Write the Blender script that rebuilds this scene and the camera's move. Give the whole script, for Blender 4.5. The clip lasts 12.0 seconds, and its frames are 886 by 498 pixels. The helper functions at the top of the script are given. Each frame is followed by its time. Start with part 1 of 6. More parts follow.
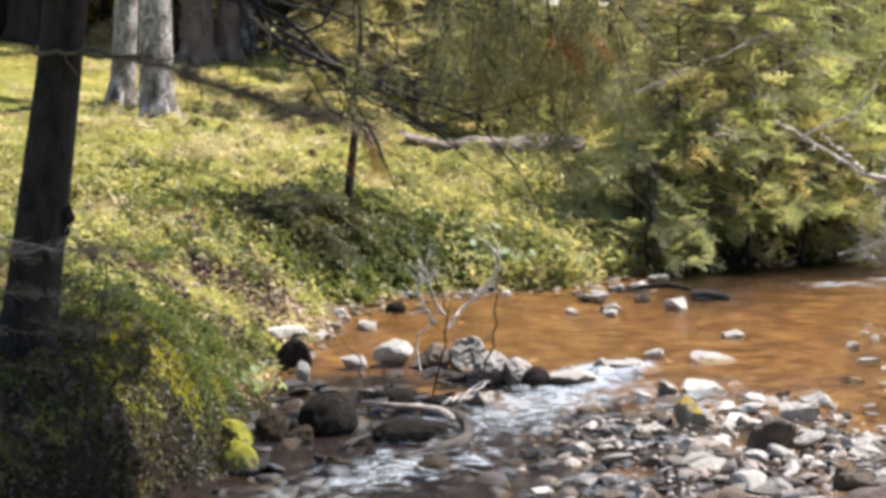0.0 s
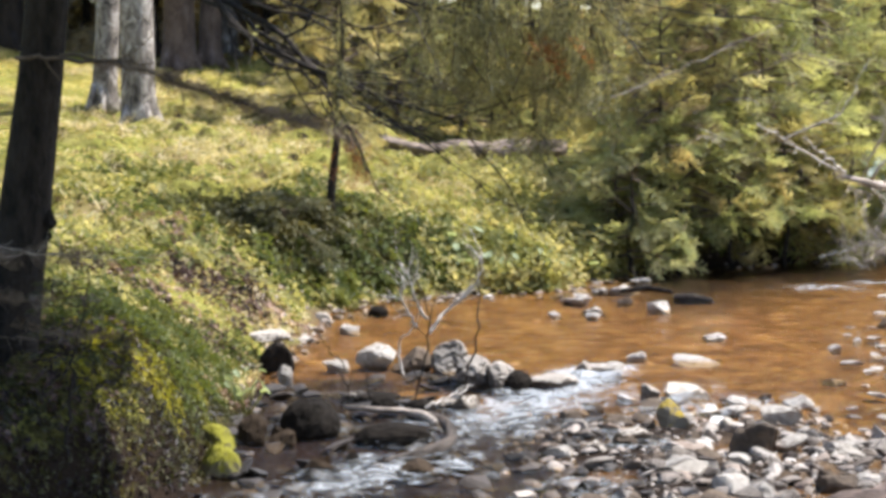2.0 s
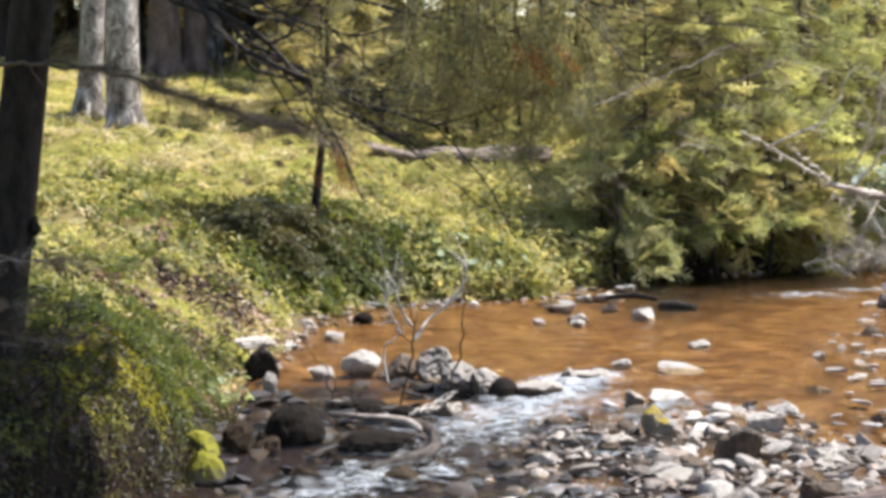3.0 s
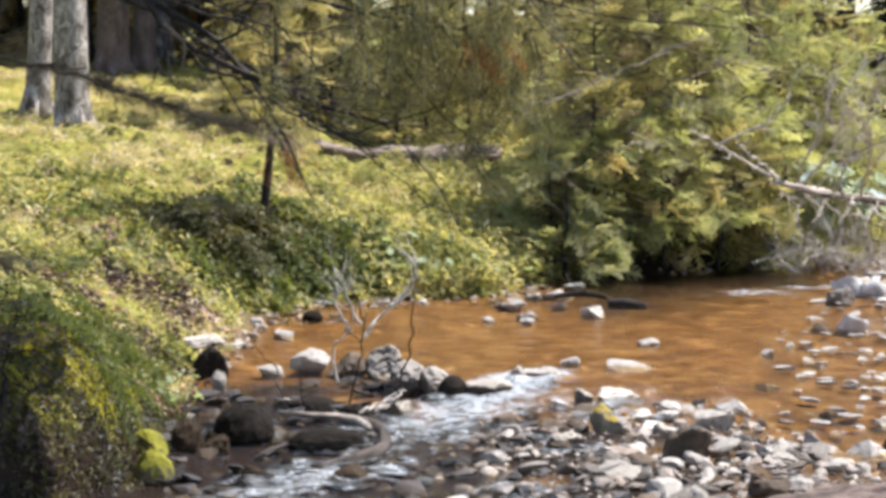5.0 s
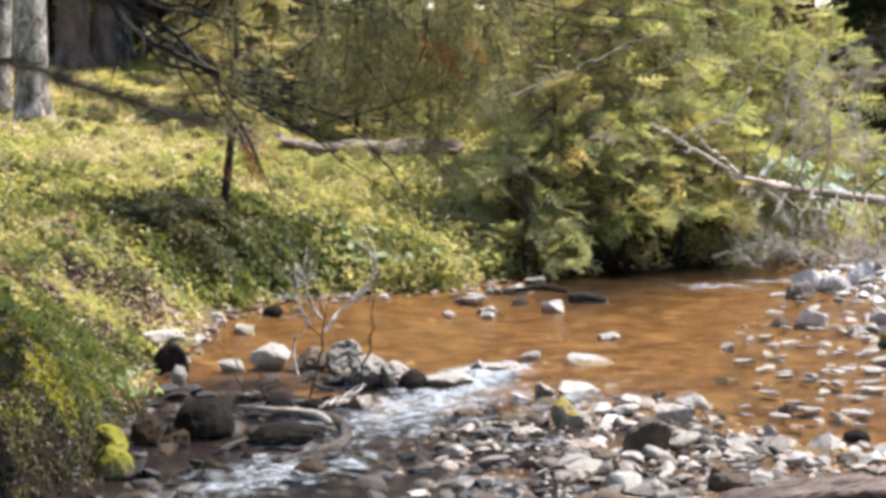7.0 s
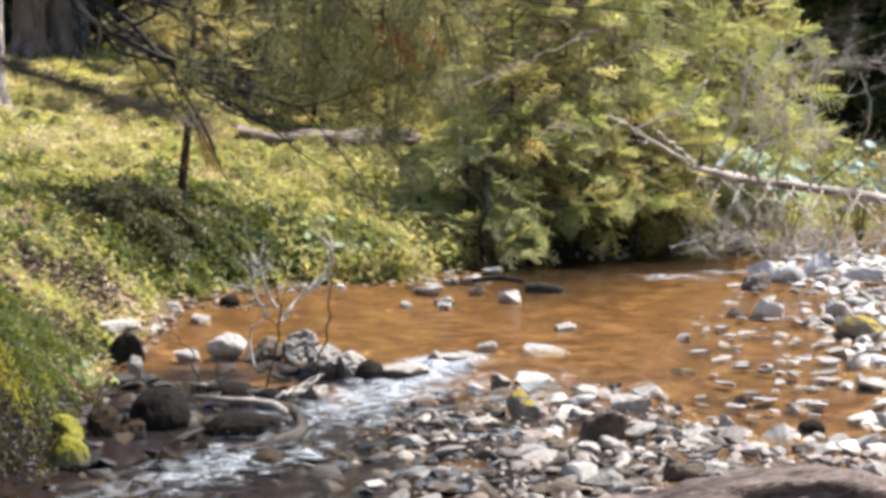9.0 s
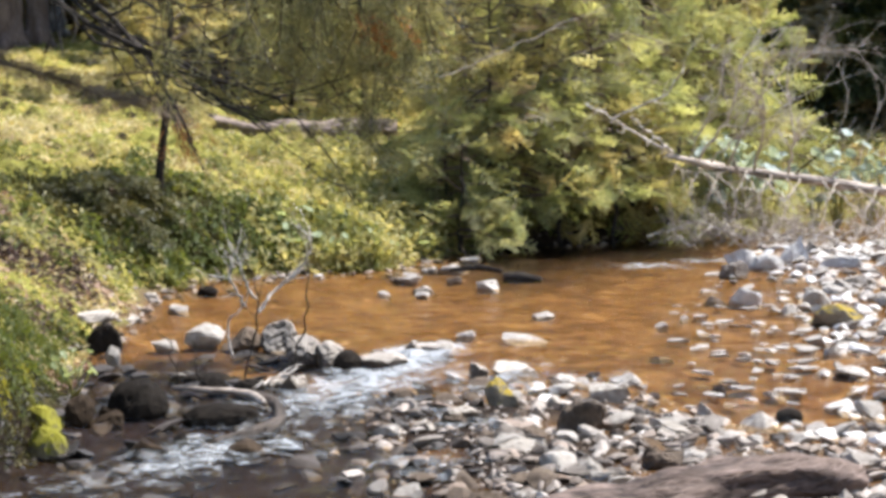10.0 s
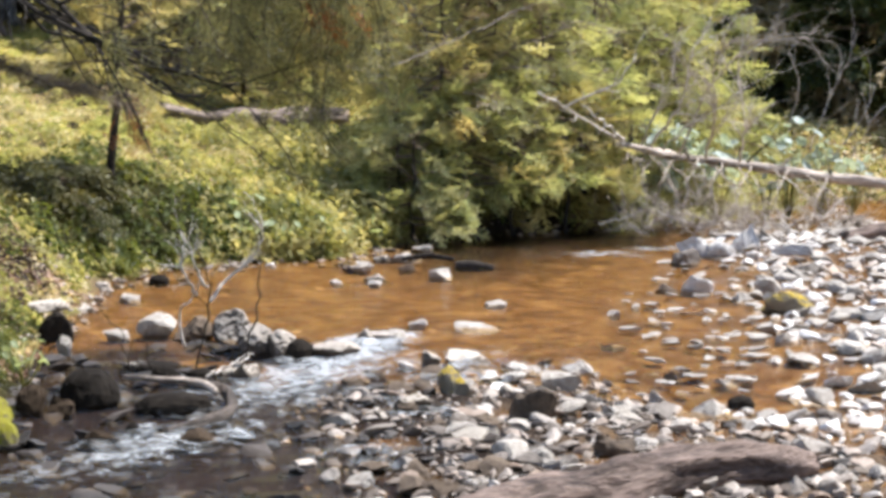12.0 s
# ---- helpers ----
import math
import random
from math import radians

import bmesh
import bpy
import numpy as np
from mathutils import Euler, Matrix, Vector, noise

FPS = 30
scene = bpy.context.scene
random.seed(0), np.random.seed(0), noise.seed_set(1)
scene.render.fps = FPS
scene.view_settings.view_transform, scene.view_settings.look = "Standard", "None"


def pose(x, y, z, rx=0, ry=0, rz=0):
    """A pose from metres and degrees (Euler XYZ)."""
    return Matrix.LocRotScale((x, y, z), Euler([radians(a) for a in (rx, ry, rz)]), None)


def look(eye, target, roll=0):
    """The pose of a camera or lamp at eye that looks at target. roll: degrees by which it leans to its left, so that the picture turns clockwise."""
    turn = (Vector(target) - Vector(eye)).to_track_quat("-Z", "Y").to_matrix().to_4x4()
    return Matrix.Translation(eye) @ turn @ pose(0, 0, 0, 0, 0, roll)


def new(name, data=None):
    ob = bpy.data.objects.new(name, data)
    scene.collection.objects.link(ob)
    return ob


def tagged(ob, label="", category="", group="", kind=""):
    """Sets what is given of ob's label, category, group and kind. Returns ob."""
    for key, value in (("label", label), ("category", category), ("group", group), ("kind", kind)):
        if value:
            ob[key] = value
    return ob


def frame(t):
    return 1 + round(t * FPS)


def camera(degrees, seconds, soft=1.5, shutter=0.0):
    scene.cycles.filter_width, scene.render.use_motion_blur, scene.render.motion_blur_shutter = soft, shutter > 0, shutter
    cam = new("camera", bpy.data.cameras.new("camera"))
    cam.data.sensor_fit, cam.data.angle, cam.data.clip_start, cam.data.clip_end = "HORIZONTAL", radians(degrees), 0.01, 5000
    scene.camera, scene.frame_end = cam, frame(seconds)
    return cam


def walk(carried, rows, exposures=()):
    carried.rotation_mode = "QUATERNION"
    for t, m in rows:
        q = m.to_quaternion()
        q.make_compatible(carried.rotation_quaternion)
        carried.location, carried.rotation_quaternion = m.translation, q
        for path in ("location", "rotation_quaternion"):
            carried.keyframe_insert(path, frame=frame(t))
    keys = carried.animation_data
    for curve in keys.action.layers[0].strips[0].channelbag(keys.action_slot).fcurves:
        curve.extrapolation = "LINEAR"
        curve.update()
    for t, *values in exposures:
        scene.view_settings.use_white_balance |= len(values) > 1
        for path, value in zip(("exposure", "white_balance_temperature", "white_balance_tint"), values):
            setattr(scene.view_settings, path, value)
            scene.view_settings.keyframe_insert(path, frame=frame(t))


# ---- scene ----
cam = camera(20.0, 12.0, soft=3.8)
EYE = 2.3
# seconds, drift to the right in metres, yaw, pitch, roll
ROWS = [
    (0, 0.0001, -0.018, -4.646, 0.000),
    (0.5, 0.0003, -0.069, -4.694, 0.088),
    (1, 0.0008, -0.150, -4.693, 0.091),
    (1.5, 0.0014, -0.277, -4.631, 0.124),
    (2, 0.0023, -0.422, -4.558, 0.093),
    (2.5, 0.0031, -0.561, -4.478, 0.072),
    (4.5, 0.0089, -1.603, -4.291, -0.076),
    (5, 0.0105, -1.892, -4.441, -0.022),
    (5.5, 0.0121, -2.150, -4.507, -0.049),
    (6, 0.0134, -2.393, -4.600, -0.021),
    (6.5, 0.0145, -2.586, -4.604, -0.044),
    (7, 0.0156, -2.780, -4.572, -0.023),
    (9, 0.0211, -3.734, -4.793, -0.223),
    (9.5, 0.0224, -3.966, -4.930, -0.107),
    (10, 0.0239, -4.243, -5.028, -0.091),
    (10.5, 0.0253, -4.471, -5.108, -0.022),
    (11, 0.0266, -4.698, -5.136, -0.005),
    (11.5, 0.0280, -4.959, -5.196, 0.032),
    (12, 0.0301, -5.324, -5.291, -0.061),
]
walk(cam, [(t, pose(x, 0, EYE, 90 + pitch, roll, yaw)) for t, x, yaw, pitch, roll in ROWS],
     exposures=[(0.0, 1.24, 6110, 10), (12.0, 1.26, 6110, 10)])

# ---- light ----
SUN_DIR = Vector((0.60, 0.24, 1.08)).normalized()
world = bpy.data.worlds.new("sky")
scene.world = world
world.use_nodes = True
wn = world.node_tree
sky = wn.nodes.new("ShaderNodeTexSky")
sky.sky_type = "NISHITA"
sky.sun_disc = False
sky.sun_elevation = math.asin(SUN_DIR.z)
sky.sun_rotation = math.atan2(SUN_DIR.x, SUN_DIR.y)
wn.links.new(sky.outputs[0], wn.nodes["Background"].inputs[0])
wn.nodes["Background"].inputs[1].default_value = 0.12
sun_data = bpy.data.lights.new("sun", "SUN")
sun_data.energy, sun_data.angle, sun_data.color = 4.5, radians(0.6), (1.0, 0.95, 0.87)
sun = new("sun", sun_data)
sun.matrix_world = look((0, 0, 60), Vector((0, 0, 60)) - SUN_DIR)


# ---- material helpers ----
def material(name):
    m = bpy.data.materials.new(name)
    m.use_nodes = True
    return m, m.node_tree, m.node_tree.nodes["Principled BSDF"]


def noise_node(nt, scale, detail=4.0, rough=0.55, stretch=None, space="Object", distortion=0.0):
    co = nt.nodes.new("ShaderNodeTexCoord")
    out = co.outputs[space]
    if stretch:
        mp = nt.nodes.new("ShaderNodeMapping")
        mp.inputs["Scale"].default_value = stretch
        nt.links.new(out, mp.inputs[0])
        out = mp.outputs[0]
    n = nt.nodes.new("ShaderNodeTexNoise")
    n.inputs["Scale"].default_value, n.inputs["Detail"].default_value, n.inputs["Roughness"].default_value = scale, detail, rough
    n.inputs["Distortion"].default_value = distortion
    nt.links.new(out, n.inputs["Vector"])
    return n.outputs["Fac"]


def ramp(nt, fac, stops):
    r = nt.nodes.new("ShaderNodeValToRGB")
    el = r.color_ramp.elements
    while len(el) < len(stops):
        el.new(0.5)
    for e, (p, c) in zip(el, stops):
        e.position, e.color = p, (*c, 1)
    nt.links.new(fac, r.inputs[0])
    return r.outputs[0]


def mix(nt, fac, a, b, mode="MIX"):
    n = nt.nodes.new("ShaderNodeMix")
    n.data_type, n.blend_type = "RGBA", mode
    for sock, v in ((n.inputs[0], fac), (n.inputs[6], a), (n.inputs[7], b)):
        if isinstance(v, (int, float)):
            sock.default_value = v
        elif isinstance(v, tuple):
            sock.default_value = (*v, 1)
        else:
            nt.links.new(v, sock)
    return n.outputs[2]


def bump(nt, bsdf, fac, strength=0.5, dist=0.02):
    b = nt.nodes.new("ShaderNodeBump")
    b.inputs["Strength"].default_value, b.inputs["Distance"].default_value = strength, dist
    nt.links.new(fac, b.inputs["Height"])
    nt.links.new(b.outputs[0], bsdf.inputs["Normal"])
    return b


def plain_material(name, lo, hi, scale=8, rough=0.8, fine=60, relief=0.6, dist=0.01, stretch=None, vary=0.0):
    m, nt, bs = material(name)
    big = noise_node(nt, scale, 5, 0.6, stretch)
    small = noise_node(nt, fine, 4, 0.6, stretch)
    col = ramp(nt, big, [(0.38, lo), (0.62, hi)])
    col = mix(nt, 0.4, col, ramp(nt, small, [(0.38, lo), (0.64, hi)]))
    if vary:
        oi = nt.nodes.new("ShaderNodeObjectInfo")
        col = mix(nt, vary, col, ramp(nt, oi.outputs["Random"], [(0.0, lo), (1.0, hi)]))
    nt.links.new(col, bs.inputs["Base Color"])
    bs.inputs["Roughness"].default_value = rough
    bs.inputs["Specular IOR Level"].default_value = 0.2
    bump(nt, bs, small, relief, dist)
    return m


def leaf_material(name, colours, glow=0.45, scale=1.2, rough=0.55, single=0.5):
    m, nt, bs = material(name)
    colours = [(c[0] * 1.13, c[1] * 1.02, c[2] * 1.16 + 0.004) for c in colours]
    geo = nt.nodes.new("ShaderNodeNewGeometry")
    isl = ramp(nt, geo.outputs["Random Per Island"], [(i / max(1, len(colours) - 1), c) for i, c in enumerate(colours)])
    n = noise_node(nt, scale, 5, 0.65)
    wide = ramp(nt, n, [(0.38 + 0.24 * i / max(1, len(colours) - 1), c) for i, c in enumerate(colours)])
    col = mix(nt, single, wide, isl)
    nt.links.new(col, bs.inputs["Base Color"])
    bs.inputs["Roughness"].default_value = rough
    bs.inputs["Specular IOR Level"].default_value = 0.35
    tr = nt.nodes.new("ShaderNodeBsdfTranslucent")
    nt.links.new(mix(nt, 1.0, col, (1.48, 1.38, 0.85), "MULTIPLY"), tr.inputs[0])
    mx = nt.nodes.new("ShaderNodeMixShader")
    mx.inputs[0].default_value = glow
    nt.links.new(bs.outputs[0], mx.inputs[1])
    nt.links.new(tr.outputs[0], mx.inputs[2])
    nt.links.new(mx.outputs[0], nt.nodes["Material Output"].inputs[0])
    return m


# ---- materials ----
def ground_material():
    m, nt, bs = material("forest_floor")
    big = noise_node(nt, 0.9, 5, 0.6)
    mid = noise_node(nt, 5, 5, 0.65)
    fine = noise_node(nt, 45, 4, 0.6)
    moss = ramp(nt, mid, [(0.28, (0.10, 0.10, 0.02)), (0.5, (0.24, 0.225, 0.045)), (0.72, (0.40, 0.36, 0.12))])
    litter = ramp(nt, mid, [(0.3, (0.09, 0.055, 0.03)), (0.7, (0.26, 0.18, 0.10))])
    col = mix(nt, ramp(nt, big, [(0.5, (0, 0, 0)), (0.66, (1, 1, 1))]), moss, litter)
    col = mix(nt, 0.35, col, ramp(nt, fine, [(0.3, (0.05, 0.055, 0.012)), (0.75, (0.25, 0.24, 0.06))]))
    bedn = noise_node(nt, 5.5, 7, 0.75, (0.7, 0.8, 1.0), distortion=0.6)
    bed = ramp(nt, bedn, [(0.36, (0.068, 0.036, 0.012)), (0.5, (0.152, 0.086, 0.031)), (0.64, (0.32, 0.213, 0.102))])
    grit = ramp(nt, fine, [(0.35, (0.035, 0.024, 0.015)), (0.7, (0.18, 0.12, 0.075))])
    bare = nt.nodes.new("ShaderNodeAttribute")
    bare.attribute_name = "bare"
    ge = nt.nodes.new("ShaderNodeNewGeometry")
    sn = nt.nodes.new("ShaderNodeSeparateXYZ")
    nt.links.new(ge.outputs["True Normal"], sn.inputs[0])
    # steep faces: bare earth, with the overhang's shade put into its colour
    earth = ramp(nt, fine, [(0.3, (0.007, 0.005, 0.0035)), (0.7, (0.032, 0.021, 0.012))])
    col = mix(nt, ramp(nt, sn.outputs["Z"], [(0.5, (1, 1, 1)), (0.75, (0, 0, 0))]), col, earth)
    # darker bed: dark deposit downstream, painted shade along the thicket's shore
    silt_shade = nt.nodes.new("ShaderNodeAttribute")
    silt_shade.attribute_name = "silt_shade"
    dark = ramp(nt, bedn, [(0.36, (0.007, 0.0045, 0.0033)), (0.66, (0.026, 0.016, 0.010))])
    shore = mix(nt, silt_shade.outputs["Fac"], mix(nt, bare.outputs["Fac"], bed, grit), dark)
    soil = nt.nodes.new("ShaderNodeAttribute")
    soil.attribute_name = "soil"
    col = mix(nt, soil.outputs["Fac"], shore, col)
    nt.links.new(col, bs.inputs["Base Color"])
    bs.inputs["Roughness"].default_value = 0.95
    bs.inputs["Specular IOR Level"].default_value = 0.08
    bump(nt, bs, fine, 0.8, 0.02)
    return m


def water_material():
    m, nt, bs = material("stream_water")
    nt.nodes.remove(bs)
    n1 = noise_node(nt, 10.0, 4, 0.62, (0.8, 1.2, 1.0), distortion=0.6)
    n2 = noise_node(nt, 36, 3, 0.6, (0.7, 1.1, 1.0))
    add = nt.nodes.new("ShaderNodeMath")
    add.operation = "MULTIPLY_ADD"
    add.inputs[1].default_value = 0.9
    nt.links.new(n2, add.inputs[0])
    nt.links.new(n1, add.inputs[2])
    b = nt.nodes.new("ShaderNodeBump")
    b.inputs["Strength"].default_value, b.inputs["Distance"].default_value = 1.0, 0.022
    nt.links.new(add.outputs[0], b.inputs["Height"])
    gl = nt.nodes.new("ShaderNodeBsdfGlossy")
    gl.inputs["Roughness"].default_value = 0.06
    tr = nt.nodes.new("ShaderNodeBsdfTransparent")
    tr.inputs[0].default_value = (0.90, 0.71, 0.46, 1)
    fr = nt.nodes.new("ShaderNodeFresnel")
    fr.inputs["IOR"].default_value = 1.33
    for s in (gl, fr):
        nt.links.new(b.outputs[0], s.inputs["Normal"])
    mx = nt.nodes.new("ShaderNodeMixShader")
    nt.links.new(fr.outputs[0], mx.inputs[0])
    nt.links.new(tr.outputs[0], mx.inputs[1])
    nt.links.new(gl.outputs[0], mx.inputs[2])
    nt.links.new(mx.outputs[0], nt.nodes["Material Output"].inputs[0])
    return m


def foam_material():
    m, nt, bs = material("white_water")
    n1 = noise_node(nt, 7, 8, 0.75, (1.0, 0.8, 1.0), distortion=0.9)
    n2 = noise_node(nt, 40, 4, 0.7)
    bs.inputs["Base Color"].default_value = (0.58, 0.60, 0.62, 1)
    bs.inputs["Roughness"].default_value = 0.35
    bump(nt, bs, n2, 0.8, 0.02)
    at = nt.nodes.new("ShaderNodeAttribute")
    at.attribute_name = "froth"
    s = nt.nodes.new("ShaderNodeMath")
    s.operation = "MULTIPLY_ADD"
    s.inputs[1].default_value = 2.4
    nt.links.new(n1, s.inputs[0])
    s2 = nt.nodes.new("ShaderNodeMath")
    s2.operation = "SUBTRACT"
    nt.links.new(at.outputs["Fac"], s2.inputs[0])
    s2.inputs[1].default_value = 1.42
    nt.links.new(s2.outputs[0], s.inputs[2])
    mask = ramp(nt, s.outputs[0], [(0.34, (0, 0, 0)), (1.1, (0.82, 0.82, 0.82))])
    tr = nt.nodes.new("ShaderNodeBsdfTransparent")
    mx = nt.nodes.new("ShaderNodeMixShader")
    nt.links.new(mask, mx.inputs[0])
    nt.links.new(tr.outputs[0], mx.inputs[1])
    nt.links.new(bs.outputs[0], mx.inputs[2])
    nt.links.new(mx.outputs[0], nt.nodes["Material Output"].inputs[0])
    return m


def stone_material(name, lo, hi, moss=None, vary=0.7, rough=0.75, spread=0.55, soft=0.25, grain=0.45):
    m, nt, bs = material(name)
    big = noise_node(nt, 6, 5, 0.65)
    small = noise_node(nt, 55, 5, 0.65)
    oi = nt.nodes.new("ShaderNodeObjectInfo")
    tint = ramp(nt, oi.outputs["Random"], [(0.0, lo), (0.55, tuple((a + b) / 2 for a, b in zip(lo, hi))), (1.0, hi)])
    col = mix(nt, vary, ramp(nt, big, [(0.3, lo), (0.7, hi)]), tint)
    col = mix(nt, grain, col, mix(nt, 1.0, col, ramp(nt, small, [(0.35, (0.22, 0.18, 0.15)), (0.62, (1.2, 1.2, 1.2))]), "MULTIPLY"))
    # upward faces: moss cover, and the painted sunlit tops of the row stones
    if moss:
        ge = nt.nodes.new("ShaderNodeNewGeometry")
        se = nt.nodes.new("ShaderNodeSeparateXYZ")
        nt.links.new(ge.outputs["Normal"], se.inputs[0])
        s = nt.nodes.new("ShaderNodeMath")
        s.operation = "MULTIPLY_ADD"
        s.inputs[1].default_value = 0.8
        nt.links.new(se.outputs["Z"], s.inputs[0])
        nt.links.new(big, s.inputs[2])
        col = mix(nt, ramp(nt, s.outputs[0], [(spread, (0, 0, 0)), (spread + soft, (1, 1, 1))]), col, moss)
    nt.links.new(col, bs.inputs["Base Color"])
    bs.inputs["Roughness"].default_value = rough
    bs.inputs["Specular IOR Level"].default_value = 0.25 if hi[0] > 0.1 else 0.06
    bump(nt, bs, small, 0.7, 0.012)
    return m


M_GROUND = ground_material()
M_WATER = water_material()
M_FOAM = foam_material()
M_STONE = stone_material("river_stone", (0.08, 0.058, 0.042), (0.52, 0.46, 0.405))
M_WHITE = stone_material("pale_stone", (0.25, 0.21, 0.17), (0.62, 0.565, 0.505), vary=0.3, grain=0.3)
M_DARKSTONE = stone_material("wet_dark_stone", (0.009, 0.0075, 0.006), (0.034, 0.027, 0.021), vary=0.2, rough=0.8)
M_BROWNSTONE = stone_material("brown_stone", (0.06, 0.042, 0.03), (0.22, 0.16, 0.11), vary=0.3)
M_BLEACHSTONE = stone_material("bleached_stone", (0.40, 0.36, 0.32), (0.78, 0.735, 0.69), vary=0.3, grain=0.25)
M_WETBROWN = stone_material("wet_brown_stone", (0.022, 0.015, 0.010), (0.10, 0.07, 0.045), vary=0.3)
M_MOSSSTONE = stone_material("mossy_stone", (0.10, 0.08, 0.05), (0.3, 0.25, 0.16), moss=(0.23, 0.21, 0.013), spread=0.55)
# next two: upward faces painted pale as sunlit, dry tops over darker sides
M_LITTOP = stone_material("light_top_stone", (0.085, 0.066, 0.052), (0.27, 0.22, 0.175), moss=(0.46, 0.40, 0.335), vary=0.5, spread=0.9, soft=0.5, grain=0.2)
M_ROW = stone_material("row_stone_light_top", (0.04, 0.031, 0.024), (0.23, 0.185, 0.15), moss=(0.37, 0.32, 0.27), vary=0.35, spread=0.75, soft=0.75, grain=0.4)
M_LICHEN = stone_material("lichen_stone", (0.10, 0.08, 0.055), (0.32, 0.27, 0.20), moss=(0.36, 0.25, 0.02), spread=0.80)
M_BARK = plain_material("spruce_bark", (0.011, 0.009, 0.0075), (0.052, 0.040, 0.031), 9, 0.9, 40, 1.0, 0.03, (1, 1, 0.35))
M_BROWNBARK = plain_material("pine_bark", (0.09, 0.06, 0.045), (0.25, 0.18, 0.14), 7, 0.9, 40, 1.0, 0.03, (1, 1, 0.35))
M_TWIG = plain_material("dark_twig", (0.013, 0.010, 0.008), (0.055, 0.043, 0.034), 20, 0.85, 80)
M_GREYTWIG = plain_material("grey_dead_wood", (0.24, 0.19, 0.145), (0.58, 0.50, 0.42), 14, 0.8, 90)
M_LOG = plain_material("driftwood", (0.018, 0.012, 0.010), (0.28, 0.205, 0.17), 7, 0.85, 26, 1.0, 0.06, (0.2, 1, 1))
M_PALELOG = plain_material("peeled_trunk", (0.07, 0.05, 0.036), (0.55, 0.46, 0.39), 8, 0.7, 40, 0.5, 0.01, (0.3, 1, 1))
M_SLOPELOG = plain_material("weathered_log", (0.028, 0.019, 0.014), (0.34, 0.265, 0.22), 7, 0.85, 26, 1.0, 0.05, (0.2, 1, 1))
M_NEEDLE = leaf_material("spruce_needles", [(0.10, 0.14, 0.045), (0.34, 0.395, 0.155), (0.57, 0.60, 0.31)], 0.55, 2.0, single=0.35)
# darker copy of the needles, shade put into the colour
M_DARKNEEDLE = leaf_material("shade_dark_needles", [(0.02, 0.035, 0.01), (0.05, 0.07, 0.016), (0.10, 0.11, 0.022)], 0.4, 1.6)
M_HERB = leaf_material("herb_leaves", [(0.085, 0.12, 0.028), (0.26, 0.28, 0.085), (0.49, 0.475, 0.225)], 0.5, 2.6, single=0.25)
M_MOSSLEAF = leaf_material("moss_tufts", [(0.085, 0.095, 0.016), (0.31, 0.295, 0.062), (0.68, 0.61, 0.27)], 0.4, 1.5, single=0.06)
M_PALELEAF = leaf_material("butterbur_leaves", [(0.13, 0.21, 0.14), (0.26, 0.35, 0.27), (0.46, 0.54, 0.46)], 0.35, 3)
M_BLEACHED = plain_material("bleached_wood", (0.33, 0.28, 0.23), (0.72, 0.65, 0.58), 14, 0.75, 80)
M_BOUGH = plain_material("bough_bark", (0.07, 0.05, 0.035), (0.24, 0.18, 0.13), 14, 0.85, 90)
M_LITTERWOOD = plain_material("brown_brush", (0.10, 0.07, 0.05), (0.30, 0.23, 0.17), 14, 0.85, 90)
M_STRAW = leaf_material("straw", [(0.22, 0.20, 0.07), (0.45, 0.42, 0.19), (0.70, 0.65, 0.40)], 0.35, 2.4, single=0.2)
M_FARNEEDLE = leaf_material("far_needles", [(0.12, 0.11, 0.055), (0.25, 0.225, 0.11), (0.42, 0.36, 0.18)], 0.5, 1.0, single=0.3)
M_NEEDLE2 = leaf_material("blue_green_needles", [(0.095, 0.12, 0.046), (0.31, 0.345, 0.145), (0.56, 0.575, 0.31)], 0.55, 2.0, single=0.35)
M_NEEDLE3 = leaf_material("olive_needles", [(0.105, 0.11, 0.04), (0.33, 0.33, 0.125), (0.60, 0.56, 0.29)], 0.55, 2.0, single=0.35)
# dark copy of the moss, with shade put into its colour
M_DARKMOSS = leaf_material("shade_dark_moss", [(0.02, 0.024, 0.006), (0.06, 0.065, 0.012), (0.12, 0.112, 0.026)], 0.3, 2.2, single=0.25)
M_DARKLITTER = leaf_material("dark_litter", [(0.02, 0.013, 0.008), (0.055, 0.036, 0.022), (0.15, 0.10, 0.065)], 0.15, 3, single=0.6)
# near-black litter: the overhang's shade is put into the colour
M_SHADELITTER = leaf_material("shade_dark_litter", [(0.006, 0.004, 0.003), (0.018, 0.012, 0.008), (0.045, 0.032, 0.02)], 0.1, 3, single=0.6)
M_GREENLEAF = leaf_material("light_green_leaves", [(0.11, 0.17, 0.06), (0.23, 0.31, 0.13), (0.42, 0.50, 0.31)], 0.45, 3)
M_HANGNEEDLE = leaf_material("drooping_needles", [(0.05, 0.056, 0.03), (0.15, 0.16, 0.068), (0.33, 0.33, 0.155)], 0.5, 2.5)
M_BRIGHTMOSS = leaf_material("bright_moss", [(0.11, 0.125, 0.007), (0.25, 0.26, 0.016), (0.43, 0.42, 0.045)], 0.4, 2.2, single=0.3)
M_RUST = leaf_material("withered_needles", [(0.16, 0.065, 0.018), (0.32, 0.14, 0.035)], 0.35, 4)
# deep green herbs; on the bank and under the thicket they carry shade
M_DARKHERB = leaf_material("dark_herb_leaves", [(0.035, 0.055, 0.01), (0.08, 0.11, 0.018), (0.15, 0.17, 0.03)], 0.45, 1.5)
M_WETWOOD = plain_material("waterlogged_wood", (0.014, 0.011, 0.009), (0.13, 0.10, 0.08), 9, 0.6, 34, 1.0, 0.04, (0.16, 1, 1))
